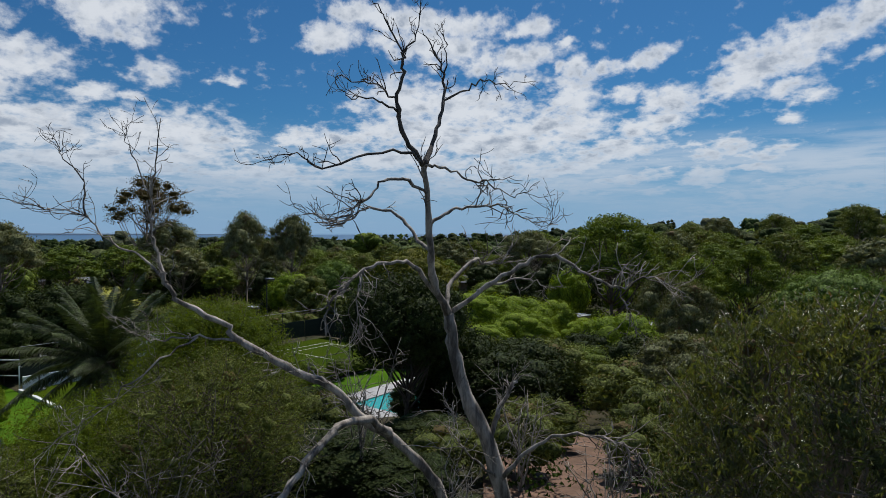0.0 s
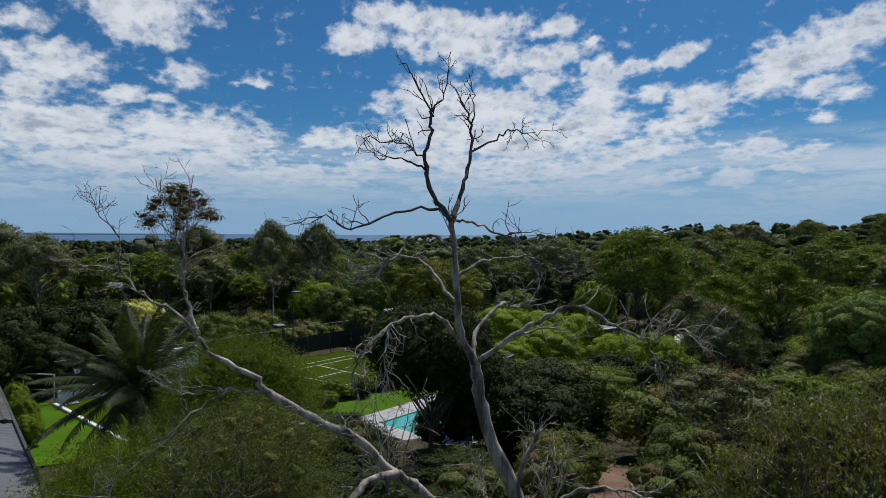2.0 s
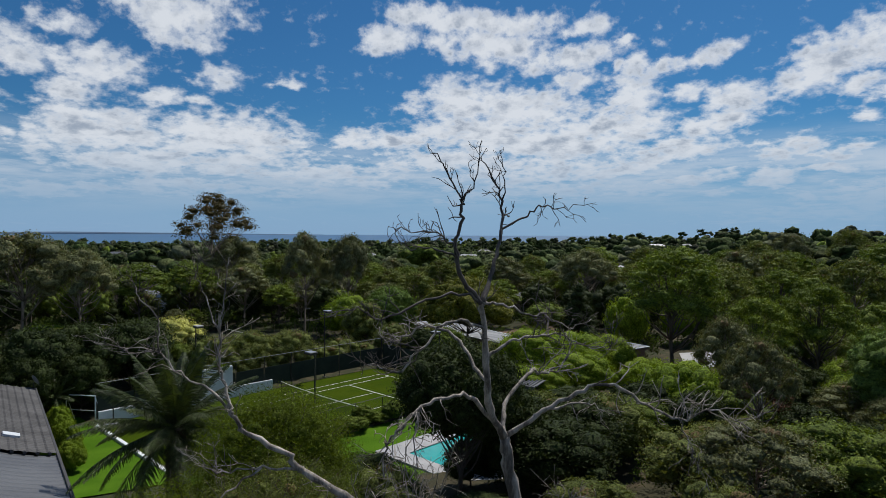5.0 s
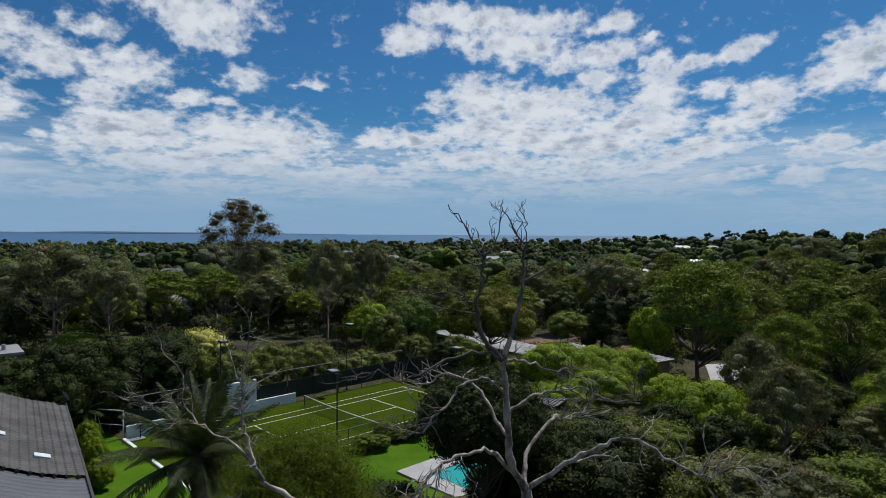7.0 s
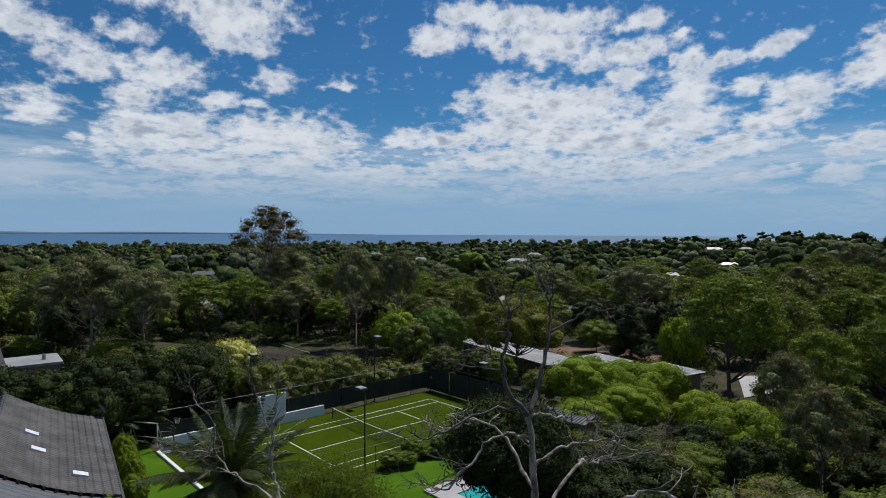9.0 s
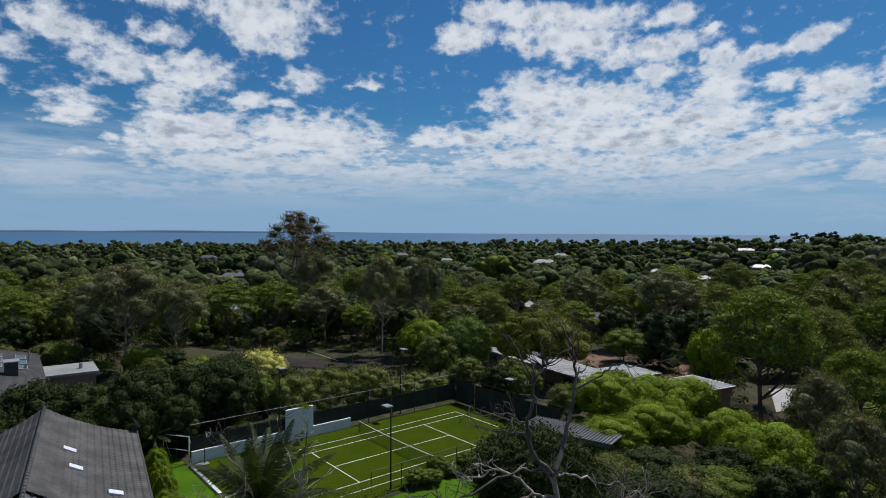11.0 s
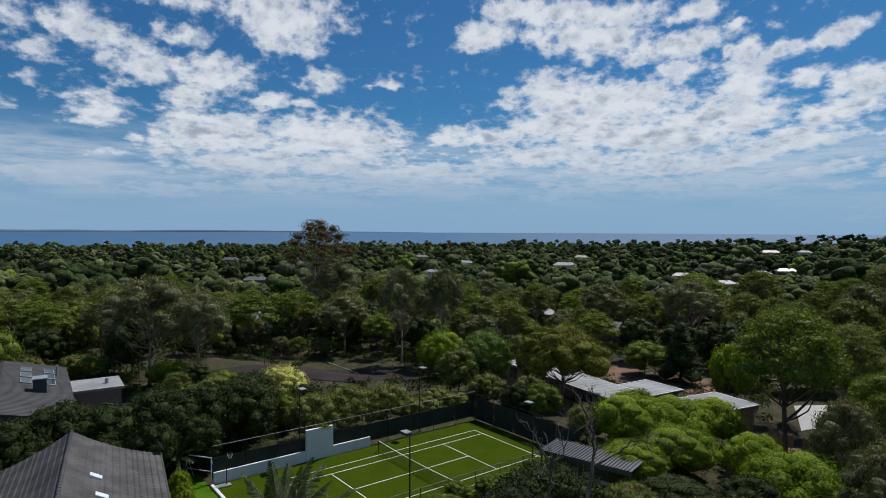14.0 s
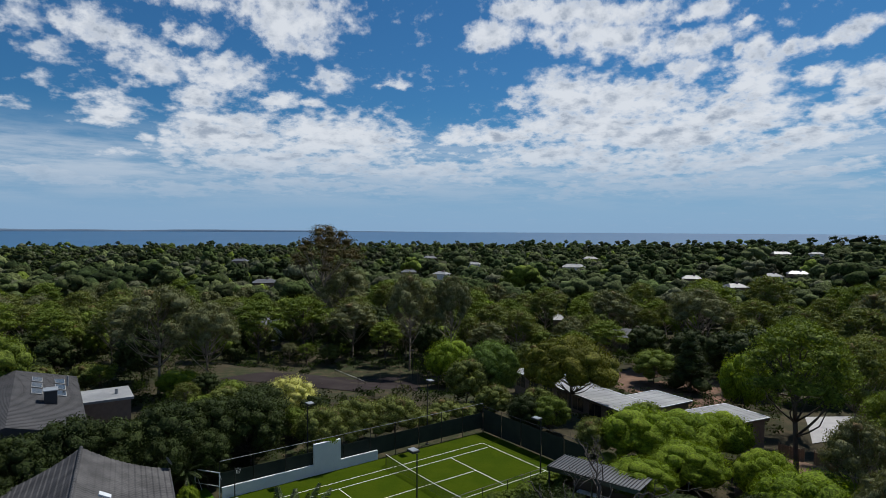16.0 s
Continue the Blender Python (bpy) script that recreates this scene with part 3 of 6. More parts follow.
def fence_run(name, a, b, h, n, screen, label, z_screen=None, wires=3):
    """A court fence between two places of the court: posts, rails and, where it has one, a dark screen."""
    f = root(name, CM, label, "fence")
    a, b = np.array(a, float), np.array(b, float)
    for i in range(n + 1):
        p = a + (b - a) * i / n
        part("post", rod(bmesh.new(), (*p, -0.1), (*p, h), 0.035, 8), M["black"], f)
    part("rail", rod(bmesh.new(), (*a, h - 0.02), (*b, h - 0.02), 0.025, 8), M["flatroof"] if h > 3.1 else M["black"], f, "pale galvanised top rail" if h > 3.1 else "")
    u = (b - a) / np.linalg.norm(b - a)
    q = np.array((-u[1], u[0])) * 0.04
    if screen:
        for i in range(n):
            p0, p1 = a + (b - a) * (i + 0.02) / n + q, a + (b - a) * (i + 0.98) / n + q
            V = []
            for k in range(9):
                p = p0 + (p1 - p0) * k / 8
                bow = q * 0.5 * math.sin(math.pi * k / 8 + i)
                V += [(*(p + bow), z_screen[0]), (*(p + bow), z_screen[1] - 0.02 * math.sin(math.pi * k / 8)), (*(p + bow + q * 0.3), z_screen[0]), (*(p + bow + q * 0.3), z_screen[1])]
            F = []
            for k in range(8):
                c = 4 * k
                F += [(c, c + 4, c + 5, c + 1), (c + 2, c + 3, c + 7, c + 6), (c + 1, c + 5, c + 7, c + 3)]
            part("windscreen", mesh_from("windscreen", V, F, M["screen"]), None, f, "dark green woven windscreen")
    else:
        bm = bmesh.new()
        ln = np.linalg.norm(b - a)
        m = int(ln / 0.22)
        for i in range(m):
            for sgn in (1, -1):
                s0 = a + u * (i * ln / m)
                s1 = s0 + u * sgn * (h - 0.1)
                if 0 <= (s1 - a) @ u <= ln:
                    rod(bm, (*s0, 0.05), (*s1, h - 0.05), 0.004, 3)
        part("chain_link", bm, M["black"], f, "black chain link mesh")
    return f


def flood_lamp(s, w, h, turn):
    """A court lamp: base plate, pole, arm and flat head."""
    p = court_to_world(s, w)
    z = float(land(*p))
    t = root("court_lamp", pose(p[0], p[1], z, 0, 0, AXIS + turn), "black pole lamp with a flat square head beside the court", "lamp post", "court lamps")
    part("base_plate", boxed(-0.16, 0.16, -0.16, 0.16, -0.02, 0.03, bevel=0.006), M["black"], t)
    part("pole", rod(bmesh.new(), (0, 0, 0.03), (0, 0, h - z), 0.07, 12, 0.05), M["black"], t)
    part("arm", rod(bmesh.new(), (0, 0, h - z - 0.1), (0, -0.45, h - z), 0.03, 8), M["black"], t)
    hd = part("head", boxed(-0.34, 0.34, -0.95, -0.1, h - z - 0.02, h - z + 0.16, bevel=0.03), M["black"], t)
    part("cover", boxed(-0.3, 0.3, -0.9, -0.15, h - z + 0.162, h - z + 0.19, bevel=0.008), M["lampglass"], hd, "grey weathered lamp cover")


def ball_hoop():
    p = court_to_world(-2.9, -1.8)
    t = root("netball_hoop", pose(p[0], p[1], 0.0, 0, 0, AXIS), "black free-standing netball hoop on a flat grey base", "netball hoop")
    part("base", boxed(-1.0, 0.35, -0.3, 0.3, 0, 0.14, bevel=0.03), M["lampglass"], t, "flat grey weighted base")
    part("pole", rod(bmesh.new(), (0, 0, 0.14), (0, 0, 2.9), 0.045, 10), M["black"], t)
    bm = bmesh.new()
    for i in range(16):
        a0, a1 = 2 * math.pi * i / 16, 2 * math.pi * (i + 1) / 16
        rod(bm, (0.3 + 0.23 * math.cos(a0), 0.23 * math.sin(a0), 2.75), (0.3 + 0.23 * math.cos(a1), 0.23 * math.sin(a1), 2.75), 0.012, 6)
    part("ring", bm, M["black"], t)
    bm = bmesh.new()
    for i in range(12):
        a0 = 2 * math.pi * i / 12
        rod(bm, (0.3 + 0.23 * math.cos(a0), 0.23 * math.sin(a0), 2.75), (0.3 + 0.13 * math.cos(a0 + 0.4), 0.13 * math.sin(a0 + 0.4), 2.35), 0.008, 4)
    part("net", bm, M["line"], t, "white cord net")


def goal_frame():
    p = court_to_world(-4.6, -4.0)
    t = root("goal_frame", pose(p[0], p[1], 0, 0, 0, AXIS - 55), "white metal goal frame standing at the court's corner", "goal")
    for x in (-1.3, 1.3):
        part("post", rod(bmesh.new(), (x, 0, 0), (x, 0, 2.3), 0.05, 8), M["white"], t)
        part("stay", rod(bmesh.new(), (x, 0.9, 0), (x, 0, 2.2), 0.025, 8), M["white"], t)
    part("crossbar", rod(bmesh.new(), (-1.35, 0, 2.3), (1.35, 0, 2.3), 0.05, 8), M["white"], t)
    part("lower_bar", rod(bmesh.new(), (-1.3, 0, 1.1), (1.3, 0, 1.1), 0.03, 8), M["white"], t)


tennis_court()
tennis_net()
court_wall()
fence_run("court_fence", (-3.8, 3.0), (26.4, 3.0), 3.3, 10, True, "tall dark fence with a green windscreen behind the court", (0.4, 2.2))
fence_run("court_fence", (26.4, 2.9), (26.4, -12.6), 3.0, 5, True, "tall dark fence with a green windscreen at the court's end", (0.05, 2.6))
fence_run("court_fence", (5.0, -12.0), (25.0, -12.0), 1.75, 7, False, "low black chain link fence along the court")
for s, w, h, turn in ((4.6, -3.4, 6.9, 0), (18.7, -3.4, 7.0, 0), (6.6, 12.3, 6.3, 180), (20.2, 12.3, 6.3, 180)):
    flood_lamp(s, w, h, turn)
ball_hoop()
goal_frame()

# lawns, pool and bare ground
draped("lawn", M["lawn"], [court_to_world(s, w) for s, w in ((-30, -6), (-4.17, -6), (-4.17, 14), (-30, 14))], 0.03, "mown green lawn beside the court", "lawn")
draped("lawn", M["lawn"], [court_to_world(s, w) for s, w in ((-4.0, 13.4), (19, 13.4), (19, 24), (-4, 24))], 0.02, "mown green lawn beside the pool", "lawn")


def pool():
    m = pose(-7.0, 42.4, 0.0, 0, 0, AXIS)
    t = root("swimming_pool", m, "turquoise swimming pool with grey paved surround", "swimming pool", kind="structure")
    for dims in ((0, 14, -2.0, 0), (0, 14, -9.5, -7.5), (0, 1.4, -7.495, -2.005), (12.5, 14, -7.495, -2.005)):
        x0, x1, y0, y1 = dims
        nx, ny = max(1, round((x1 - x0) / 1.0)), max(1, round((y1 - y0) / 1.0))
        for i in range(nx):
            for j in range(ny):
                ax, ay = x0 + (x1 - x0) * i / nx, y0 + (y1 - y0) * j / ny
                part("paver", boxed(ax + 0.004, ax + (x1 - x0) / nx - 0.004, ay + 0.004, ay + (y1 - y0) / ny - 0.004, 0.05, 0.16), M["paving"], t)
    part("bed", boxed(0, 14, -9.5, 0, -0.3, 0.04), M["mortar"], t)
    part("water_surface", boxed(1.41, 12.49, -7.49, -2.01, 0.045, 0.09), M["water"], t, "still turquoise water")


pool()
draped("track", M["earth"], ((2, 19), (9, 20), (10.5, 31), (8, 33), (3, 29)), 0.14, "bare pinkish dry earth under the dead tree", "path")
draped("track", M["earth"], ((12, 50), (19, 56), (27, 74), (25, 80), (21, 78), (15, 64)), 0.05, "bare dry earth track between the bushes", "path")
draped("track", M["earth"], ((1, 110), (12, 121), (26, 112), (22, 95), (14, 95)), 0.05, "bare reddish earth yard behind the flat-roofed house", "path")


# ---- trees ----
def leaves(rng, blobs, n, length, width, hang=0.0, fill=0.35, wild=0.9, corners=4):
    """Many small leaves over the outside of rounded clumps: corners of n diamonds or triangles."""
    blobs = np.asarray(blobs, float)
    wts = blobs[:, 3] * blobs[:, 4] + blobs[:, 3] * blobs[:, 5]
    k = rng.choice(len(blobs), n, p=wts / wts.sum())
    d = rng.normal(size=(n, 3))
    d[:, 2] += 0.25
    d /= np.linalg.norm(d, axis=1)[:, None]
    r = 1 - fill * rng.random(n) ** 1.5 + 0.10 * rng.normal(size=n)
    pos = blobs[k, :3] + d * blobs[k, 3:6] * r[:, None]
    nor = d + wild * rng.normal(size=(n, 3))
    nor /= np.linalg.norm(nor, axis=1)[:, None]
    ax = np.cross(nor, rng.normal(size=(n, 3)))
    ax[:, 2] -= hang
    ax /= np.linalg.norm(ax, axis=1)[:, None]
    side = np.cross(nor, ax)
    side /= np.linalg.norm(side, axis=1)[:, None] + 1e-9
    sz = (0.6 + 0.8 * rng.random(n))[:, None]
    a, s = ax * length * sz / 2, side * width * sz / 2
    if corners == 3:
        V = np.stack([pos - a - s * 0.7, pos - a * 0.4 + s, pos + a], 1)
    else:
        V = np.stack([pos - a, pos + s, pos + a, pos - s], 1)
    return V.reshape(-1, 3)


def unit_lump(level):
    bm = bmesh.new()
    bmesh.ops.create_icosphere(bm, subdivisions=level, radius=1)
    V = np.array([v.co[:] for v in bm.verts])
    F = np.array([[v.index for v in f.verts] for f in bm.faces])
    bm.free()
    return V, F


LUMP = {k: unit_lump(k) for k in (1, 2, 3)}


def lumps(rng, blobs, level=2, rough=0.16):
    """The close inner foliage of each clump: an uneven knobbly body."""
    U, F = LUMP[level]
    B = np.asarray(blobs, float)
    n = len(B)
    bulge = np.ones((n, len(U)))
    for f in (1.6, 2.7, 4.3):
        k = rng.normal(size=(n, 3)) * f
        bulge += rough * 1.5 / math.sqrt(f) * np.sin(k @ U.T + rng.uniform(0, 6.3, (n, 1)))
    V = B[:, None, :3] + U[None] * B[:, None, 3:6] * bulge[:, :, None]
    return V.reshape(-1, 3), (F[None] + (np.arange(n) * len(U))[:, None, None]).reshape(-1, 3)


def leaf_mesh(name, V, mat, c=4, body=None):
    """Leaves of c corners each, and the inner body of the crown under them."""
    n = len(V) // c
    LV, LF = body if body is not None else (np.zeros((0, 3)), np.zeros((0, 3), int))
    m = len(LF)
    me = bpy.data.meshes.new(name)
    me.vertices.add(len(LV) + len(V))
    me.vertices.foreach_set("co", np.concatenate([LV, V]).astype(np.float32).ravel())
    me.loops.add(3 * m + c * n)
    me.loops.foreach_set("vertex_index", np.concatenate([LF.ravel(), len(LV) + np.arange(c * n)]).astype(np.int32))
    me.polygons.add(m + n)
    me.polygons.foreach_set("loop_start", np.concatenate([np.arange(0, 3 * m, 3), 3 * m + np.arange(0, c * n, c)]).astype(np.int32))
    me.polygons.foreach_set("use_smooth", np.arange(m + n) < m)
    me.materials.append(mat)
    me.update(calc_edges=True)
    return me


def crown_blobs(rng, form, H, W, count):
    """Rounded clumps that make up a crown of height H and width W, and where its limbs end."""
    R = W / 2
    out = []
    if form == "round":      # dense and rounded, down to near the ground
        for i in range(count):
            u = (i + 0.5) / count
            ph = i * 2.4 + rng.random() * 0.6
            zz = 1 - 1.75 * u
            rr = math.sqrt(max(0.02, 1 - zz * zz))
            r = R * (0.34 + 0.16 * rng.random())
            out.append((rr * math.cos(ph) * (R - r * 0.75), rr * math.sin(ph) * (R - r * 0.75), H * 0.56 + zz * (H * 0.46 - r * 0.7), r, r, r * 0.85))
    elif form == "gum":      # open, with separate flattened clumps at the ends of the limbs
        for i in range(count):
            u = (i + 0.5) / count
            ph = i * 2.4 + rng.random()
            zz = 1 - 1.1 * u
            rr = math.sqrt(max(0.05, 1 - zz * zz)) * (0.7 + 0.4 * rng.random())
            r = R * (0.22 + 0.14 * rng.random())
            out.append((rr * math.cos(ph) * (R - r), rr * math.sin(ph) * (R - r), H * 0.60 + zz * (H * 0.40 - r * 0.5), r * 1.15, r * 1.15, r * 0.68))
    elif form == "umbrella":  # a flat-topped spread
        for i in range(count):
            rr = math.sqrt((i + 0.5) / count)
            ph = i * 2.4 + rng.random() * 0.5
            r = R * (0.24 + 0.08 * rng.random())
            out.append((rr * math.cos(ph) * (R - r), rr * math.sin(ph) * (R - r), H - r * 0.7 - 0.30 * H * rr * rr - rng.random() * 0.1 * H, r * 1.1, r * 1.1, r * 0.7))
    elif form == "dome":     # a wide shallow dome of separate clumps high on a bare stem
        for i in range(count):
            rr = math.sqrt((i + 0.3) / count)
            ph = i * 2.4 + rng.random() * 0.7
            r = R * (0.15 + 0.09 * rng.random())
            out.append((rr * math.cos(ph) * (R - r), rr * math.sin(ph) * (R - r), H - r * 0.6 - 0.26 * H * rr * rr - 0.10 * H * rng.random() * rr, r * 1.2, r * 1.2, r * 0.65))
    elif form == "raised":   # dense, on a bare stem
        for i in range(count):
            u = (i + 0.5) / count
            ph = i * 2.4 + rng.random() * 0.6
            zz = 1 - 1.9 * u
            rr = math.sqrt(max(0.02, 1 - zz * zz))
            r = R * (0.32 + 0.14 * rng.random())
            out.append((rr * math.cos(ph) * (R - r * 0.8), rr * math.sin(ph) * (R - r * 0.8), H * 0.72 + zz * (H * 0.28 - r * 0.5), r, r, r * 0.85))
    elif form == "column":   # taller than wide, pointed
        for i in range(count):
            u = (i + 0.5) / count
            ph = i * 2.4
            r = R * (0.62 - 0.42 * u) + 0.1
            rr = (1 - u) * R * 0.7
            out.append((rr * math.cos(ph), rr * math.sin(ph), H * (0.1 + 0.86 * u), r, r, r * 1.1))
    return out


def make_tree(name, label, form, H, W, leaf, bark, seed, n, size, clumps=16, trunk=0.02, lean=0.0, aspect=0.5, hang=0.0, fill=0.4, core=0.62, bare=0, group="", corners=4, puff=1.0, wild=0.6):
    """A tree at the origin: a tapered trunk with limbs that reach the clumps, and a crown of leaves."""
    rng = np.random.default_rng(seed)
    t = root(name, Matrix(), label, "shrub" if name == "shrub" else "tree", group)
    blobs = [(*b[:3], *(v * puff for v in b[3:])) for b in crown_blobs(rng, form, H, W, clumps)]
    r0 = H * trunk
    fork = H * (0.42 if form in ("gum", "umbrella", "dome") else 0.3)
    top = np.array((lean * H * 0.4, 0, H * 0.8))
    mid = np.array((lean * H * 0.15 + rng.normal(0, 0.02 * H), rng.normal(0, 0.02 * H), fork))
    axis = bend([(0, 0, -0.3), (0.3 * mid[0], 0.3 * mid[1], fork * 0.4), mid, (mid + top) / 2 + rng.normal(0, 0.02 * H, 3), top], 3)
    paths = [(axis, np.linspace(r0, r0 * 0.12, len(axis)))]
    for b in blobs:
        c = np.array(b[:3])
        lo = min(max(c[2] - (0.18 + 0.25 * rng.random()) * H, fork * 0.55), H * 0.75)
        st = axis[np.argmin(np.abs(axis[:, 2] - lo))]
        m1 = st + (c - st) * 0.5 + np.array((0, 0, -0.04 * H)) + rng.normal(0, 0.025 * H, 3)
        limb = bend([st, m1, c], 3 if corners == 4 else 2)
        paths.append((limb, np.linspace(r0 * 0.38, r0 * 0.07, len(limb))))
        for _ in range(2 + bare):
            d = rng.normal(size=3)
            d /= np.linalg.norm(d)
            e = c + d * np.array(b[3:6]) * (0.75 + (0.45 if bare else 0))
            tw = bend([limb[-2], (limb[-2] + e) / 2 + rng.normal(0, 0.02 * H, 3), e], 2)
            paths.append((tw, np.linspace(r0 * 0.1, r0 * 0.03, len(tw))))
    V, F = tubes(paths, 3 if corners == 3 else 5 if n > 8000 else 4)
    part("trunk", mesh_from("trunk", V, F, bark, True), None, t)
    L = leaves(rng, blobs, n, size, size * aspect, hang, fill, wild, corners)
    body = None
    if core:
        c = core * 0.78
        body = lumps(rng, [(b[0], b[1], b[2], b[3] * c, b[4] * c, b[5] * c) for b in blobs], 3 if n > 12000 else 2, 0.2)
    part("crown", leaf_mesh("crown", L, leaf, corners, body), None, t)
    return t


PLACED = []


def put(tree, x, y, h=None, w=None, turn=0.0, size=None, sink=0.0):
    """A copy of a tree with its foot on the land; size is (height, width) of the built one."""
    z = float(land(x, y)) - sink
    sz = h / size[0] if h else 1.0
    sx = w / size[1] if w else sz
    PLACED.append((x, y, (w or size[1]) / 2))
    return copy_thing(tree, pose(x, y, z, 0, 0, turn) @ Matrix.Diagonal((sx, sx, sz, 1)))


KINDS = {}


def kind(key, *args, **kw):
    tree = make_tree(*args, **kw)
    tree.location = (0, -300 - 14 * len(KINDS), float(land(0, -300 - 14 * len(KINDS))))  # far behind, out of the way
    KINDS[key] = (tree, (args[3], args[4]))


def grow(key, x, y, top=None, h=None, w=None, turn=None):
    tree, size = KINDS[key]
    if top is not None:
        h = top - float(land(x, y))
    rnd = (x * 12.9898 + y * 78.233) % 360
    return put(tree, x, y, h, w, rnd if turn is None else turn, size)


gum_l, dense_l = "olive-green eucalypt with an open crown and pale limbs", "dense leafy green garden tree"
for far, sfx in ((False, ""), (True, "_far")):
    def grown(key, *args, n=4000, size=0.34, **kw):
        if far:
            kw.update(corners=3, bare=-2, aspect=0.7)
            kind(key + sfx, *args, n=int(n * 0.62), size=size * 1.2, **kw)
        else:
            kw.update(aspect=min(0.95, kw["aspect"] * 1.7), corners=3)
            kw.setdefault("bare", -1)
            kind(key + sfx, *args, n=int(n * 1.6), size=size * 0.75, **kw)
    grown("gum_a", "gum_tree", gum_l, "gum", 13, 10, M["olive"], M["gumbark"], 11, n=5200, size=0.34, clumps=26, aspect=0.4, hang=0.4, core=0.6, puff=0.85)
    grown("gum_b", "gum_tree", "grey-green eucalypt with bare twigs among thin leaves", "gum", 12, 11, M["grey"], M["gumbark"], 12, n=5600, size=0.32, clumps=34, aspect=0.4, hang=0.4, core=0.68, bare=0, puff=0.82)
    grown("gum_c", "gum_tree", "tall green eucalypt with a forked trunk", "gum", 14, 10, M["green"], M["bark"], 13, n=5200, size=0.34, clumps=24, aspect=0.45, hang=0.4, core=0.65, puff=0.85)
    grown("dense_a", "broadleaf_tree", dense_l, "round", 8, 8, M["green"], M["bark"], 14, n=5000, size=0.27, clumps=26, aspect=0.55, core=0.8, puff=0.85)
    grown("dense_b", "broadleaf_tree", "dense dark green garden tree with small leaves", "round", 8, 7, M["dark"], M["bark"], 15, n=5200, size=0.27, clumps=26, aspect=0.6, core=0.8, puff=0.85)
    grown("dense_c", "broadleaf_tree", "rounded dull olive garden tree", "round", 7, 7, M["olive"], M["bark"], 16, n=4800, size=0.26, clumps=24, aspect=0.5, core=0.78, puff=0.85)
    grown("lime", "broadleaf_tree", "bright lime-green feathery garden tree", "round", 6, 7.5, M["lime"], M["bark"], 17, n=7000, size=0.24, clumps=34, aspect=0.4, core=0.8)
    grown("column", "conifer", "dark pointed evergreen with upright growth", "column", 9, 4, M["dark"], M["bark"], 18, n=3000, size=0.30, clumps=18, aspect=0.4, core=0.8)
kind("scrub", "shrub", "thin twiggy shrub with sparse dull leaves", "round", 4, 5, M["olive"], M["bark"], 19, n=3000, size=0.17, clumps=16, aspect=0.4, core=0.65, bare=4)
kind("bronze", "wattle_tree", "flat-topped tree with bronze-green crown and dark limbs", "umbrella", 9, 13, M["bronze"], M["bark"], 20, n=13000, size=0.27, clumps=40, aspect=0.4, core=0.8, trunk=0.022)
kind("brown", "shrub", "shrub with dry reddish-brown leaves", "round", 4, 5, M["brown"], M["bark"], 21, n=3400, size=0.18, clumps=16, core=0.6, bare=3)

# trees that stand out
rng_named = np.random.default_rng(3)
def stand(tree, x, y, turn=0, sink=0.0, grow_z=1.0):
    tree.matrix_world = pose(x, y, float(land(x, y)) - sink, 0, 0, turn) @ Matrix.Diagonal((1, 1, grow_z, 1))
    PLACED.append((x, y, 4))


tall = make_tree("gum_tree", "tall eucalypt with separate domed leaf clumps above the woods", "dome", 27.5, 20.5, M["rust"], M["gumbark"], 31, n=6500, size=0.38, clumps=30, aspect=0.6, core=0.5, fill=0.5, trunk=0.014, puff=1.0)
stand(tall, -59.4, 136.8, 40)
ball = make_tree("willow", "rounded pale green willow-like tree with fine leaves", "round", 8.8, 8, M["weeping"], M["bark"], 32, n=24000, size=0.22, clumps=60, aspect=0.3, hang=1.0, core=0.75, wild=0.8, puff=0.85)
stand(ball, -11.7, 83.6)
gold = make_tree("golden_shrub", "golden yellow leafy tree behind the court hedge", "round", 6, 6.8, M["yellow"], M["bark"], 33, n=8000, size=0.18, clumps=30, aspect=0.5, core=0.7)
stand(gold, -33.5, 66.5)
pale = make_tree("willow", "light green fine-leaved tree on the slope", "round", 10.6, 11, M["weeping"], M["bark"], 34, n=40000, size=0.17, clumps=70, aspect=0.34, hang=0.6, core=0.66, fill=0.5, wild=0.8, puff=0.8)
stand(pale, 34, 48)
near_gum = make_tree("gum_tree", "eucalypt with long drooping glossy leaves and thin twigs", "round", 8.6, 6.4, M["glossy"], M["gumbark"], 35, n=76000, size=0.10, clumps=100, aspect=0.26, hang=0.9, core=0.3, fill=0.8, bare=4, wild=0.7, puff=0.5)
stand(near_gum, 6.4, 9.2, sink=0.45)
tuft = make_tree("tea_tree", "rounded olive-green fine-leaved tree beside the dead tree", "round", 8.0, 6.6, M["wattle"], M["bark"], 36, n=95000, size=0.10, corners=3, clumps=80, aspect=0.4, core=0.35, fill=0.7, bare=2, wild=0.9, puff=0.9)
stand(tuft, -7.7, 23.0, sink=1.2)
low = make_tree("tea_tree", "broad low green shrub with fine leaves under the palm", "round", 5.0, 8.0, M["wattle"], M["bark"], 39, n=80000, size=0.10, corners=3, clumps=70, aspect=0.4, core=0.35, fill=0.7, bare=2, wild=0.9, puff=0.9)
stand(low, -9.5, 19.5, sink=1.1)
twiggy = make_tree("tea_tree", "twiggy half-bare tree with dull olive foliage", "round", 6.0, 6.5, M["olive"], M["bark"], 37, n=40000, size=0.09, corners=3, clumps=50, aspect=0.4, core=0.2, fill=0.7, bare=8, wild=0.9, puff=0.8)
stand(twiggy, -6.0, 18.0, sink=0.5)
PLACED.append((-11.5, 15.5, 3))
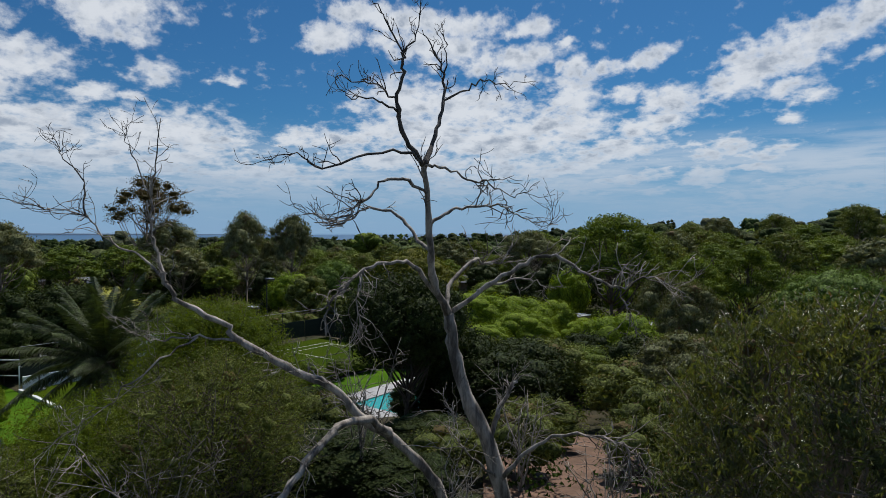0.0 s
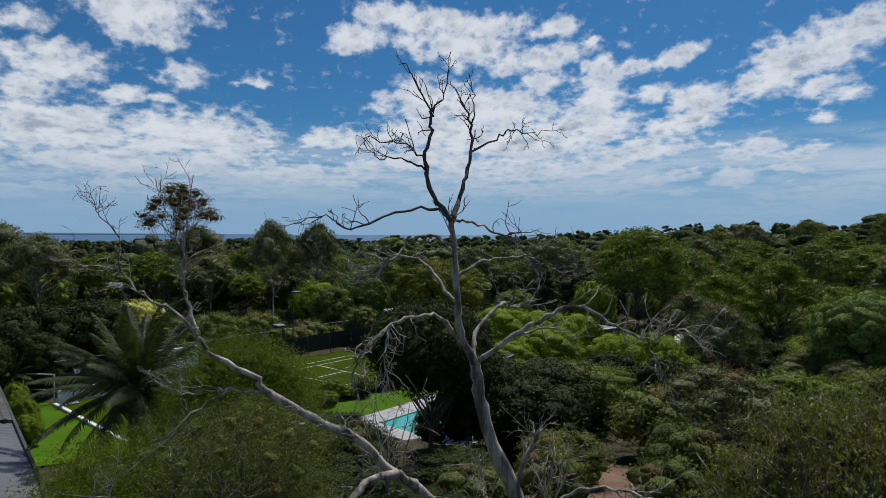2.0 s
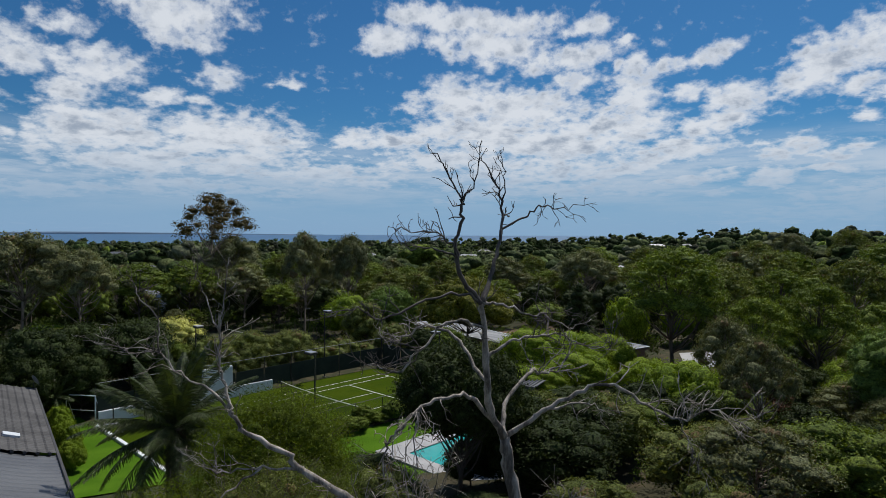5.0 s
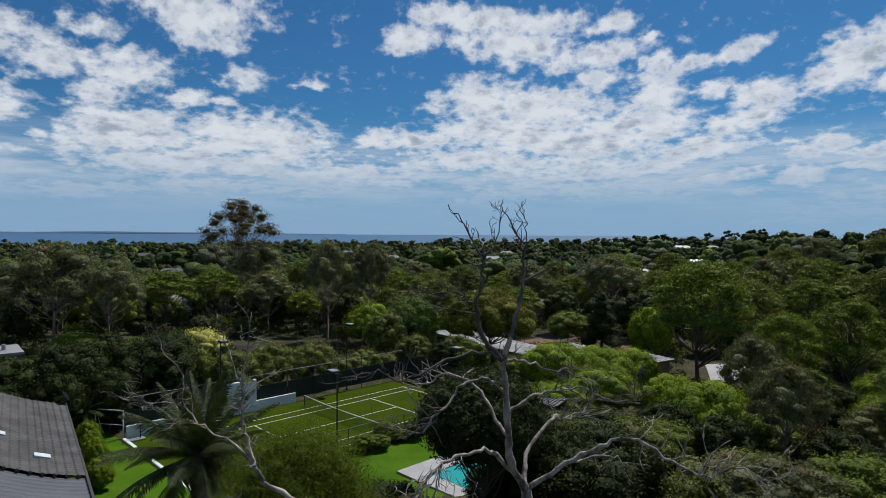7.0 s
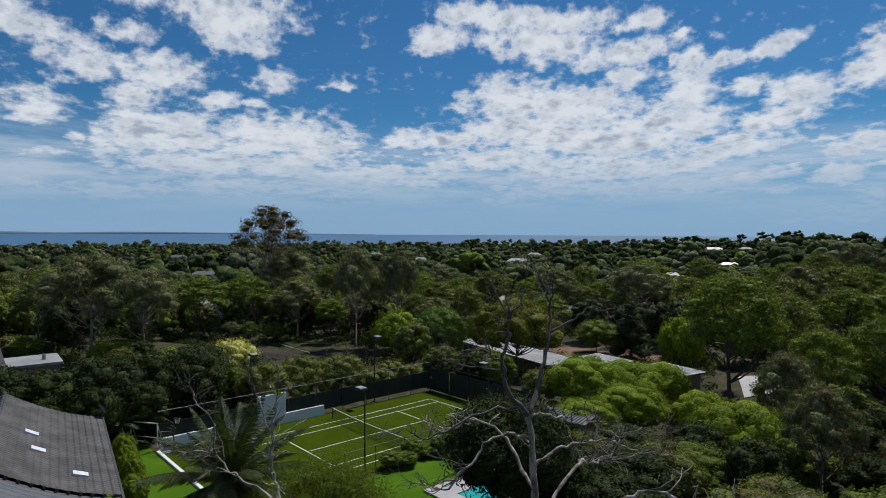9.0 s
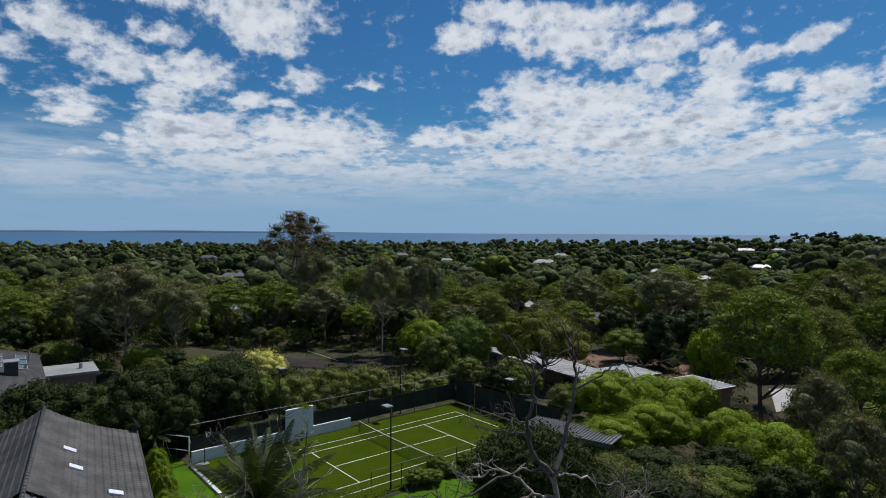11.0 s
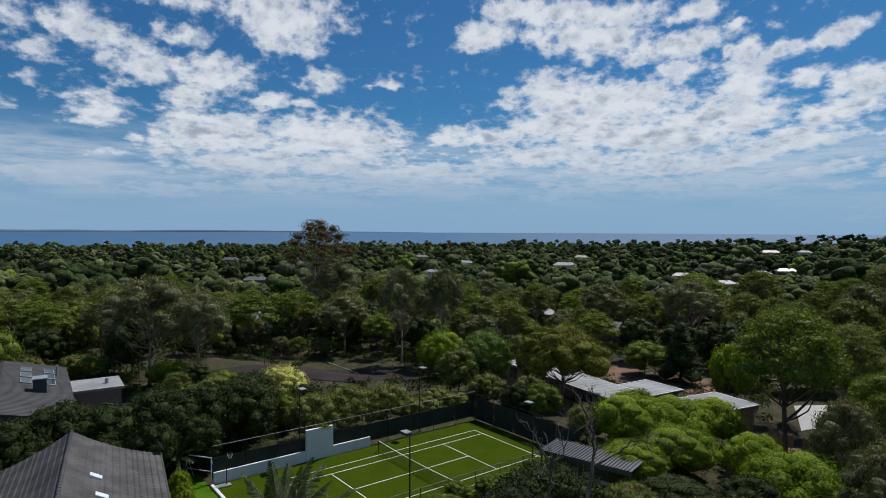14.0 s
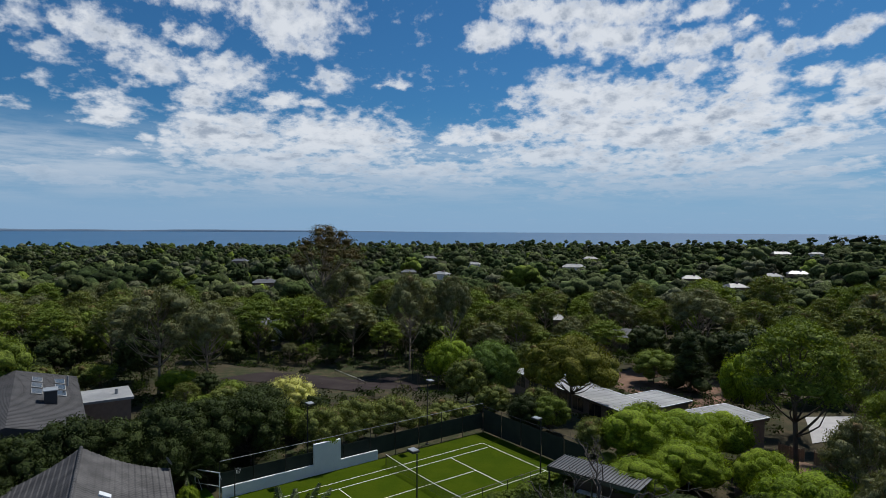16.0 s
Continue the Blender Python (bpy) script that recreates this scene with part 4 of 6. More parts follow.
copy_thing(twiggy, pose(-11.5, 15.0, float(land(-11.5, 15)) - 1.2, 0, 0, 130) @ Matrix.Diagonal((1.0, 1.0, 0.75, 1)))
screen_tree = make_tree("pittosporum", "dark green dense tree between the dead tree and the pool", "raised", 8.8, 7.4, M["dark"], M["bark"], 38, n=34000, size=0.16, clumps=56, aspect=0.5, core=0.7, fill=0.5, wild=0.8, puff=0.8)
stand(screen_tree, -0.8, 32.0)

# by kind: place, height of the top, width
for key, x, y, top, w in (
        ("gum_b", -58, 75, 15.6, 14), ("gum_b", -51.5, 77, 13.4, 10), ("gum_b", -30.5, 108, 15.8, 9.5), ("gum_b", -23, 109.5, 15.4, 9.5), ("gum_b", 23, 128, 12.5, 14),
        ("column", 17.7, 105, 7.2, 7), ("dense_a", 12.5, 108.5, 3.4, 8), ("dense_a", -72, 62, 10.5, 9), ("gum_a", 31, 78, 11.5, 11), ("gum_c", 28, 88, 12.5, 10),
        ("lime", 17, 51, 5.0, 8), ("brown", 23, 50, 4.6, 5.5), ("gum_b", 23, 57, 8.2, 6.5), ("dense_c", 12, 34, 4.8, 6), ("dense_c", 15.5, 39, 3.6, 6),
        # dense_b at (-4.8, 27.5), (0.3, 26.5), (4.6, 33): added in place of deep shade
        ("gum_b", 12.5, 27.5, 7.4, 6.5), ("gum_b", 20, 44, 8.5, 6), ("gum_c", 28, 62, 9.5, 8), ("gum_c", 36, 66, 10.5, 9), ("scrub", 9.5, 24, 6.0, 4), ("scrub", 3.9, 22.6, 5.4, 3.2), ("gum_b", -56, 139, 14.5, 15), ("dense_b", 2.0, 34.5, 6.8, 4.6), ("dense_b", -0.2, 36, 3.2, 3.6), ("dense_b", -5.6, 30, 4.4, 5.2), ("dense_b", -3.2, 21.2, 5.0, 5.0), ("dense_b", -0.6, 20.4, 4.5, 4.0), ("dense_b", -5.2, 20.6, 5.2, 4.5), ("scrub", -4.2, 27.5, 5.0, 3.6), ("scrub", 1.2, 22.5, 4.8, 3.5), ("lime", -55, 75, 3.6, 6), ("dense_c", 5.4, 27.5, 4.4, 4.5), ("scrub", 8.2, 22.0, 5.2, 3.5), ("dense_b", -4.8, 27.5, 4.3, 6), ("dense_b", 0.3, 26.5, 3.9, 4.5), ("dense_b", 4.6, 33, 5.6, 6), ("dense_b", 6.5, 39, 5.2, 6.5), ("dense_c", 5, 42.5, 4.6, 5), ("dense_b", 2.8, 36.5, 6.2, 6), ("dense_c", 9, 41.5, 4.8, 6), ("dense_a", 18, 31, 6.4, 7), ("dense_c", 22, 24, 7.4, 7),
        ("gum_a", 110, 150, 19, 13), ("gum_c", 122, 148, 20, 12), ("gum_a", 98, 165, 17, 12), ("gum_b", 86, 172, 16, 12), ("gum_c", 132, 160, 20, 13), ("gum_a", 72, 160, 14, 12), ("gum_c", 60, 150, 12, 11), ("column", 116, 158, 18, 6)):
    grow(key, x, y, top=top, w=w)

grow("bronze", -1.0, 81.5, top=10.2, w=14)
for x, y, top, w in ((6.3, 64, 5.6, 8), (10.5, 66.5, 4.8, 8), (15.0, 70, 4.0, 7), (10, 59, 4.2, 7), (-20.7, 98, 5.4, 8.5), (17, 61, 3.2, 6), (5.5, 55.5, 3.6, 6), (21, 57, 3, 7)):
    grow("lime", x, y, top=top, w=w)
grow("gum_c", 22.5, 70, top=14.2, w=13)
for x, y, top, w, key in ((4.5, 46.5, 3.6, 4.5, "dense_c"), (8, 48, 3.6, 6, "dense_b"), (12, 45, 3.6, 6, "dense_a"), (1.5, 41, 4.2, 4, "dense_b")):
    grow(key, x, y, top=top, w=w)


def hedge(s0, s1, w, top0, top1, width, n, key):
    """Trees in a row along the court."""
    for i in range(n):
        f = (i + 0.5) / n
        p = court_to_world(s0 + (s1 - s0) * f, w + 0.5 * math.sin(i * 2.1))
        grow(key, p[0], p[1], top=top0 + (top1 - top0) * f + 0.4 * math.sin(i * 3.7), w=width)


hedge(-24, 3, -9.0, 7.0, 7.6, 7.0, 7, "dense_b")
hedge(-26, -2, -5.5, 5.2, 5.6, 4.4, 6, "dense_b")
hedge(-8, 6, -13.5, 6.4, 6.5, 7.0, 3, "dense_b")
hedge(6.5, 18, -7.5, 5.2, 4.6, 5.5, 5, "dense_c")
hedge(18, 28, -7.0, 3.2, 2.6, 4.2, 4, "scrub")
for i in range(9):  # clipped bright bushes along the eave of the near house
    grow("lime", -32.4 + 0.645 * (0.4 + 1.2 * i) + 0.55, 44.2 - 0.764 * (0.4 + 1.2 * i) + 0.5, top=2.2 + 0.5 * math.sin(i * 2.3), w=1.7)
hedge(8, 30, 13.0, 1.35, 1.45, 2.1, 18, "dense_a")


# the rest of the near woods
def clear_of(x, y, pad):
    s, w = (x - NL[0]) * CU[0] + (y - NL[1]) * CU[1], (x - NL[0]) * CV[0] + (y - NL[1]) * CV[1]
    if -34 < s < 30 and -9 - pad < w < 24:
        return False
    for cx, cy, r in ((18.2, 82.3, 9), (9.5, 86.5, 7), (-1, 91, 9), (-7, 95, 7), (5, 85, 7), (-6, 90, 7), (-2, 84, 7), (3, 79, 6), (14, 106, 11), (34, 92, 8), (-36, 92, 15), (-48, 92, 14), (-25, 92, 10), (-62, 58, 12), (-50, 59, 6), (-30, 37, 9), (22, 72, 5), (6, 29, 7), (0, 51, 5), (1, 0, 9), (-88, 142, 6), (-71, 132, 6), (11, 134, 6), (-7.5, 158, 6), (-79, 165, 5)):
        if math.hypot(x - cx, y - cy) < r + pad * 0.6:
            return False
    return all(math.hypot(x - a, y - b) > 0.62 * (r + pad) for a, b, r in PLACED)


def near_woods():
    rng = np.random.default_rng(8)
    keys = ("gum_a", "gum_b", "gum_c", "dense_a", "dense_b", "dense_c", "lime", "column", "scrub")
    made = 0
    for _ in range(16000):
        az = radians(rng.uniform(-56, 46))
        r = math.sqrt(rng.uniform(16 ** 2, 185 ** 2))
        x, y = r * math.sin(az), r * math.cos(az)
        if y < 48 and x < 9 or made > 470:
            continue
        p = np.array((0.24, 0.14, 0.18, 0.14, 0.12, 0.12, 0.03, 0.03, 0.0)) if r > 95 else np.array((0.1, 0.07, 0.08, 0.22, 0.16, 0.2, 0.05, 0.02, 0.1))
        if 66 < y < 92 and -0.6 < x / y < -0.2:
            continue
        key = keys[rng.choice(9, p=p / p.sum())]
        h = rng.uniform(5.5, 9.0) if r > 95 else rng.uniform(4, 7.0)
        if key.startswith("gum"):
            h *= 1.45 if r > 95 else 1.15
        if x > 25 and y > 90:
            h *= 1.2
        if y < 75:
            h = min(h, 5.2 if x > 14 else 4.5)
        if key == "scrub":
            h = rng.uniform(2.5, 4)
        w = h * (rng.uniform(0.75, 1.0) if h > 6 else rng.uniform(0.9, 1.25)) * (0.5 if key == "column" else 1)
        if y < 110 and -60 < x < -15 and h > 5:
            h, w = 4.0, 4.0
        if clear_of(x, y, w / 2):
            grow(key if r < 72 or key == "scrub" else key + "_far", x, y, h=h, w=w)
            made += 1


near_woods()


def far_woods():
    """Thousands of trees beyond: each a few lumps of large leaf sprays, with one tone to a tree."""
    rng = np.random.default_rng(21)
    VV, CC, BV, BF, BC, sum_body = [], [], [], [], [], 0
    tones = 1.3 * np.array(((0.066, 0.086, 0.032), (0.050, 0.074, 0.022), (0.095, 0.115, 0.045), (0.030, 0.046, 0.016), (0.085, 0.094, 0.054), (0.11, 0.15, 0.025)))
    cells = {}
    count = 0
    for _ in range(90000):
        az = radians(rng.uniform(-58, 44))
        r = 178 + (900 - 178) * rng.random() ** 0.75
        x, y = r * math.sin(az), r * math.cos(az)
        gap = 5.6 + r * 0.0075
        c = (int(x // 11), int(y // 11))
        near = [q for i in (-1, 0, 1) for j in (-1, 0, 1) for q in cells.get((c[0] + i, c[1] + j), ())]
        if any(math.hypot(x - a, y - b) < gap for a, b in near) or any(math.hypot(x - a, y - b) < q for a, b, q in CLEARINGS):
            continue
        cells.setdefault(c, []).append((x, y))
        h = rng.uniform(6.5, 11.5) * (1.55 if rng.random() < 0.17 else 1)
        if x < -60 and r > 250:
            h *= 0.85
        w = min(h, 12) * rng.uniform(0.75, 1.15)
        z = float(land(x, y))
        for a, b, zr, wd, *_ in HOUSES_A + HOUSES_B:
            f = (x * a + y * b) / (a * a + b * b)
            if 0.4 < f < 1 and abs(x * b - y * a) / math.hypot(a, b) < wd * 0.55 + 2:
                h = max(2.5, min(h, 17 + (max(zr, float(land(a, b)) + 3.6) - 17) * f - z))
                w = min(w, h)
        near_one = r < 430
        nb = 7 if near_one else 5
        blobs = []
        tall_one = h > 11.6 or rng.random() < 0.3
        for i in range(nb):
            ph = i * 2.4 + rng.random()
            q = w * (0.19 + 0.13 * rng.random()) * (0.85 if tall_one else 1.1)
            rr = (w / 2 - q * 0.6) * (0.2 + 0.95 * i / nb)
            drop = (i / nb) ** 1.5 * h * (0.38 if tall_one else 0.5)
            blobs.append((x + rr * math.cos(ph), y + rr * math.sin(ph), z + h - q * 0.8 - drop, q, q, q * (0.7 if tall_one else 0.95)))
        if not tall_one:
            blobs.append((x, y, z + h * 0.35, w * 0.4, w * 0.4, h * 0.32))
        n = 260 if r < 300 else 160 if near_one else 75
        sz = 0.5 if r < 300 else 0.7 if near_one else 1.05
        bv, bf = lumps(rng, [(*b[:3], *(0.86 * v for v in b[3:])) for b in blobs], 2 if near_one else 1, 0.26)
        BF.append(bf + sum_body)
        sum_body += len(bv)
        BV.append(bv)
        VV.append(leaves(rng, [(*b[:3], *(1.08 * v for v in b[3:])) for b in blobs], n, sz, sz * 0.7, 0, 0.3, 0.8, 3))
        tone = tones[rng.choice(6, p=(0.27, 0.22, 0.12, 0.2, 0.14, 0.05))] * rng.uniform(0.6, 1.45)
        BC.append(np.tile((*tone, 1.0), (len(bv), 1)))
        CC.append(np.tile((*tone, 1.0), (3 * n, 1)))
        count += 1
        if count > 6000:
            break
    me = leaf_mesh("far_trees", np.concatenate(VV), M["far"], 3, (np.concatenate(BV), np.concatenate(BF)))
    at = me.color_attributes.new("tone", "FLOAT_COLOR", "POINT")
    at.data.foreach_set("color", np.concatenate(BC + CC).astype(np.float32).ravel())
    tagged(new("far_trees", me), "wooded suburb of mixed eucalypts stretching to the sea", "woods", kind="stuff")


def understorey():
    """Low bushes that fill the ground between the near trees."""
    rng = np.random.default_rng(41)
    VV, CC = [], []
    tones = np.array(((0.045, 0.065, 0.016), (0.06, 0.095, 0.018), (0.03, 0.05, 0.014), (0.08, 0.085, 0.035), (0.11, 0.17, 0.015)))
    count = 0
    for _ in range(12000):
        az = radians(rng.uniform(-58, 46))
        r = math.sqrt(rng.uniform(20 ** 2, 185 ** 2))
        x, y = r * math.sin(az), r * math.cos(az)
        s, w = (x - NL[0]) * CU[0] + (y - NL[1]) * CU[1], (x - NL[0]) * CV[0] + (y - NL[1]) * CV[1]
        if -36 < s < 30 and -4.5 < w < 24 or y < 45 and x < 1 or count > 2600:
            continue
        if any(math.hypot(x - a, y - b) < q for a, b, q in ((18.2, 82.3, 7), (9.5, 86.5, 5), (-1, 91, 7), (-8, 95.5, 5), (5, 85, 5), (-5, 89, 5), (-1, 84, 5), (4, 79, 4), (14, 107, 10), (33.5, 91, 6), (-36, 93, 12), (-48, 90, 9), (-26, 93, 6), (-60, 58, 11), (-50, 59, 6), (6, 29, 6.5), (0, 53, 6), (17, 62, 4), (22, 72, 4.5), (24, 77, 3), (14, 55, 4))):
            continue
        h, q = rng.uniform(0.9, 2.6), rng.uniform(0.8, 1.8)
        if 82 < y < 100 and -0.62 < x / y < -0.22:
            h = 0.7
        z = float(land(x, y))
        blobs = [(x + rng.normal(0, 0.5), y + rng.normal(0, 0.5), z + h * f, q * 0.8, q * 0.8, h * 0.35) for f in (0.35, 0.6, 0.75)]
        n = 170 if r < 70 else 100 if r < 120 else 70
        sz = 0.2 if r < 70 else 0.32 if r < 120 else 0.5
        VV.append(leaves(rng, blobs, n, sz, sz * 0.7, 0, 0.6, 0.45, 3))
        tone = tones[rng.choice(5, p=(0.3, 0.25, 0.25, 0.12, 0.08))] * rng.uniform(0.8, 1.3)
        CC.append(np.tile((*tone, 1.0), (3 * n, 1)))
        count += 1
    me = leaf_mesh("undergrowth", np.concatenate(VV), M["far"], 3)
    at = me.color_attributes.new("tone", "FLOAT_COLOR", "POINT")
    at.data.foreach_set("color", np.concatenate(CC).astype(np.float32).ravel())
    tagged(new("undergrowth", me), "mixed green undergrowth and low bushes between the trees", "undergrowth", kind="stuff")


understorey()

# far houses: x, y, roof height, width, depth, turn
HOUSES_A = [(-4, 381, 0.5, 14, 9, 4), (51.6, 308, 0.5, 9, 7, -8), (-231, 382, 0.5, 11, 8, 20), (92.5, 331, 0.5, 9, 7, 10), (105, 333, 0.5, 10, 7, -5), (146, 501, 0.5, 15, 9, 12), (165, 486, 0.5, 9, 7, 0), (-131, 236, 0.5, 10, 7, 30), (-89, 312, 0.5, 8, 6, 15), (-69, 303, 0.5, 8, 6, -20)]
HOUSES_B = [(7.5, 491, 0.5, 11, 8, 5), (-115, 463, 0.5, 11, 8, 20), (-68, 392, 0.5, 9, 7, 0), (61, 267, 0.5, 9, 7, 25), (-88, 144, 0.5, 9, 7, 22), (-71, 134, 0.0, 10, 7, 14), (11, 136, 0.0, 11, 7, -35), (-7.5, 160, 0.3, 8, 6, 10), (-79, 167, 0.5, 8, 6, 30)]
CLEARINGS = [(x - 0.02 * x, y - 14, 13) for x, y, *_ in HOUSES_A + HOUSES_B] + [(x, y, 10) for x, y, *_ in HOUSES_A + HOUSES_B]
far_woods()


def far_house(x, y, zr, w, d, turn, pale):
    """A house far off: walls with windows and door, a hipped or gabled roof with eaves, and a chimney."""
    g = float(land(x, y))
    zr = max(zr, g + 3.6)
    t = root("house", pose(x, y, g, 0, 0, turn), "single-storey house with a pale metal roof among the trees" if pale else "single-storey house with a grey tiled roof among the trees", "house", "houses in the far woods")
    h = zr - g
    part("wall", boxed(-w / 2 + 0.5, w / 2 - 0.5, -d / 2 + 0.5, d / 2 - 0.5, -0.3, h), M["white"] if pale else M["mortar"], t)
    bm = bmesh.new()
    rise, rl = d * 0.2, w / 2 - d * 0.3
    a = [bm.verts.new(v) for v in ((-w / 2, -d / 2, h), (w / 2, -d / 2, h), (w / 2, d / 2, h), (-w / 2, d / 2, h), (-rl, 0, h + rise), (rl, 0, h + rise))]
    b = [bm.verts.new((v.co.x, v.co.y, h - 0.18)) for v in a[:4]]
    for f in ((0, 1, 5, 4), (1, 2, 5), (2, 3, 4, 5), (3, 0, 4)):
        bm.faces.new([a[i] for i in f])
    for i in range(4):
        bm.faces.new((a[i], b[i], b[(i + 1) % 4], a[(i + 1) % 4]))
    bm.faces.new(b[::-1])
    rf = part("roof", bm, M["flatroof"] if pale else M["metalroof"], t)
    part("chimney", boxed(rl * 0.3, rl * 0.3 + 0.8, -0.4, 0.4, h + rise * 0.6, h + rise + 0.8, bevel=0.03), M["mortar"], rf)
    n = max(3, int(w / 3.2))
    for i in range(n):
        cx = -w / 2 + w * (i + 0.5) / n
        if i == n // 2:
            part("door", boxed(cx - 0.5, cx + 0.5, -d / 2 + 0.46, -d / 2 + 0.52, 0.1, 2.15), M["fascia"], t)
        else:
            part("window", boxed(cx - 0.8, cx + 0.8, -d / 2 + 0.45, -d / 2 + 0.53, 0.9, 2.2), M["glass"], t)


for i, hs in enumerate(HOUSES_A + HOUSES_B):
    far_house(*hs, pale=i % 3 == 0)

for tree, _ in KINDS.values():  # the patterns have served; only the grown copies stay
    for ob in (*tree.children_recursive, tree):
        bpy.data.objects.remove(ob)


# ---- the dead tree ----
def dead_tree():
    rng = np.random.default_rng(77)
    t = root("dead_tree", pose(2.4, 18.3, float(land(2.4, 18.3))), "large leafless dead tree with bleached grey branches", "tree")
    off = Vector(t.location)

    def limb(name, pts, r0, r1, twigs=6, reach=0.9, droop=0.0, label="", wob=0.025):
        r0, r1, twigs, reach = r0 * 0.86, r1, int(twigs * 1.9), reach * 1.1
        # limbs wholly above 13.4 m take the copy with painted backlit shade
        wood = M["dead_backlit"] if min(q[2] for q in pts) > 13.4 else M["dead"]
        if wob > 0.02:
            wob = 0.036
        line = bend(pts, 5, wob, rng) - np.array(off)
        n = len(line)
        rad = r0 + (r1 - r0) * np.linspace(0, 1, n) ** 0.8
        rad *= 1 + 0.12 * rng.normal(size=n).clip(-1, 1)
        V, F = tubes([(line, rad)], 9 if r0 > 0.06 else 6)
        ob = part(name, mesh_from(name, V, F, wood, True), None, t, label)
        paths = []
        for _ in range(twigs):
            i = int(n * (0.35 + 0.63 * rng.random() ** 0.8))
            i = min(i, n - 2)
            tg = line[i + 1] - line[i]
            tg /= np.linalg.norm(tg)
            d = tg * 0.9 + rng.normal(size=3) * 0.75 + np.array((0, 0, 0.35 - droop))
            d /= np.linalg.norm(d)
            ln = reach * (0.4 + 0.8 * rng.random())
            p, q = [line[i]], line[i].copy()
            for k in range(6):
                q = q + d * ln / 6
                d = d + rng.normal(size=3) * 0.28 + np.array((0, 0, 0.05 - 0.1 * droop))
                d /= np.linalg.norm(d)
                p.append(q.copy())
            ra = min(rad[i] * 0.6, 0.02)
            paths.append((np.array(p), np.linspace(ra, 0.007, 7)))
            for _k in range(2):
                j = rng.integers(2, 6)
                d2 = d + rng.normal(size=3) * 0.5
                d2 /= np.linalg.norm(d2)
                e = p[j] + d2 * ln * 0.4
                paths.append((bend([p[j], (p[j] + e) / 2 + rng.normal(size=3) * 0.03, e], 2), np.linspace(ra * 0.6, 0.006, 5)))
        if paths:
            for k in range(0, len(paths), 3):
                V, F = tubes(paths[k:k + 3], 4)
                # twigs above 11.9 m carry the painted backlit shade too
                part("twig", mesh_from("twig", V, F, M["dead_backlit"] if line[:, 2].min() + off.z > 11.9 else M["dead"], True), None, ob)

    limb("trunk", ((2.7, 18.3, 2.6), (2.6, 18.3, 3.6), (2.1, 18.2, 5.5), (1.4, 18.1, 7.1), (1.0, 18.1, 8.5), (0.85, 18.0, 9.6)), 0.34, 0.17, 0, label="thick grey weathered trunk", wob=0.012)
    limb("upper_trunk", ((0.85, 18.0, 9.55), (0.4, 17.3, 10.6), (0.3, 16.8, 11.7), (0.2, 16.4, 13.1), (0.1, 16.1, 13.8)), 0.145, 0.075, 3, wob=0.012)
    # crown, rising on both sides of the fork
    limb("limb", ((0.1, 16.1, 13.75), (-0.4, 15.6, 14.5), (-0.55, 15.4, 15.2), (-0.4, 15.3, 16.1), (-0.4, 15.3, 16.4), (-0.8, 15.2, 17.1), (-1.1, 15.1, 17.55)), 0.085, 0.012, 5, 0.6)
    limb("limb", ((-0.4, 15.3, 16.35), (0.0, 15.3, 17.0), (0.1, 15.3, 17.9)), 0.03, 0.008, 4, 0.5)
    limb("limb", ((-0.5, 15.5, 14.8), (-0.7, 15.3, 15.4), (-1.2, 15.0, 15.6), (-2.0, 14.7, 15.65)), 0.045, 0.01, 7, 0.6)
    limb("limb", ((-0.55, 15.4, 15.0), (-1.0, 15.0, 15.2), (-1.6, 14.8, 15.2), (-1.9, 14.7, 15.4)), 0.035, 0.008, 5, 0.5)
    limb("limb", ((0.15, 16.1, 13.75), (0.4, 16.7, 14.6), (0.7, 17.4, 15.6), (0.7, 17.7, 16.5), (0.4, 17.8, 17.3), (0.1, 17.8, 17.8)), 0.09, 0.012, 7, 0.7)
    limb("limb", ((0.7, 17.7, 16.5), (0.8, 17.6, 17.2), (0.6, 17.6, 17.8)), 0.03, 0.008, 4, 0.5)
    limb("limb", ((0.7, 17.4, 15.7), (1.4, 17.6, 16.1), (1.9, 17.8, 16.4), (2.5, 18.0, 16.3), (3.5, 18.3, 16.5)), 0.04, 0.008, 6, 0.5)
    # side limbs of the upper trunk
    limb("limb", ((0.1, 16.15, 13.75), (-0.3, 15.7, 14.0), (-1.3, 15.2, 13.9), (-2.3, 14.6, 13.5), (-2.8, 14.3, 13.8), (-3.5, 14.0, 13.6)), 0.06, 0.01, 7, 0.7)
    limb("limb", ((0.2, 16.4, 13.0), (-0.3, 15.8, 13.3), (-0.9, 15.3, 13.3), (-1.3, 15.0, 12.8), (-1.9, 14.8, 12.2), (-2.4, 14.6, 12.4), (-2.7, 14.5, 12.4)), 0.06, 0.012, 12, 0.8)
    limb("limb", ((0.3, 16.8, 11.5), (-0.1, 17.6, 11.8), (-0.7, 18.3, 12.5), (-1.5, 18.8, 12.7), (-2.3, 19.0, 12.3), (-2.9, 19.2, 12.1)), 0.075, 0.02, 9, 0.9)
    limb("limb", ((0.15, 16.1, 13.75), (0.6, 16.3, 13.7), (1.3, 16.6, 13.4), (1.8, 16.8, 13.4), (2.5, 17.0, 13.0), (3.2, 17.2, 13.2)), 0.05, 0.01, 10, 0.9)
    limb("limb", ((0.3, 16.6, 12.2), (0.9, 16.9, 12.6), (1.7, 17.2, 12.7), (2.5, 17.5, 12.7), (3.2, 17.8, 12.3), (4.1, 18.0, 12.2)), 0.06, 0.01, 14, 1.0)
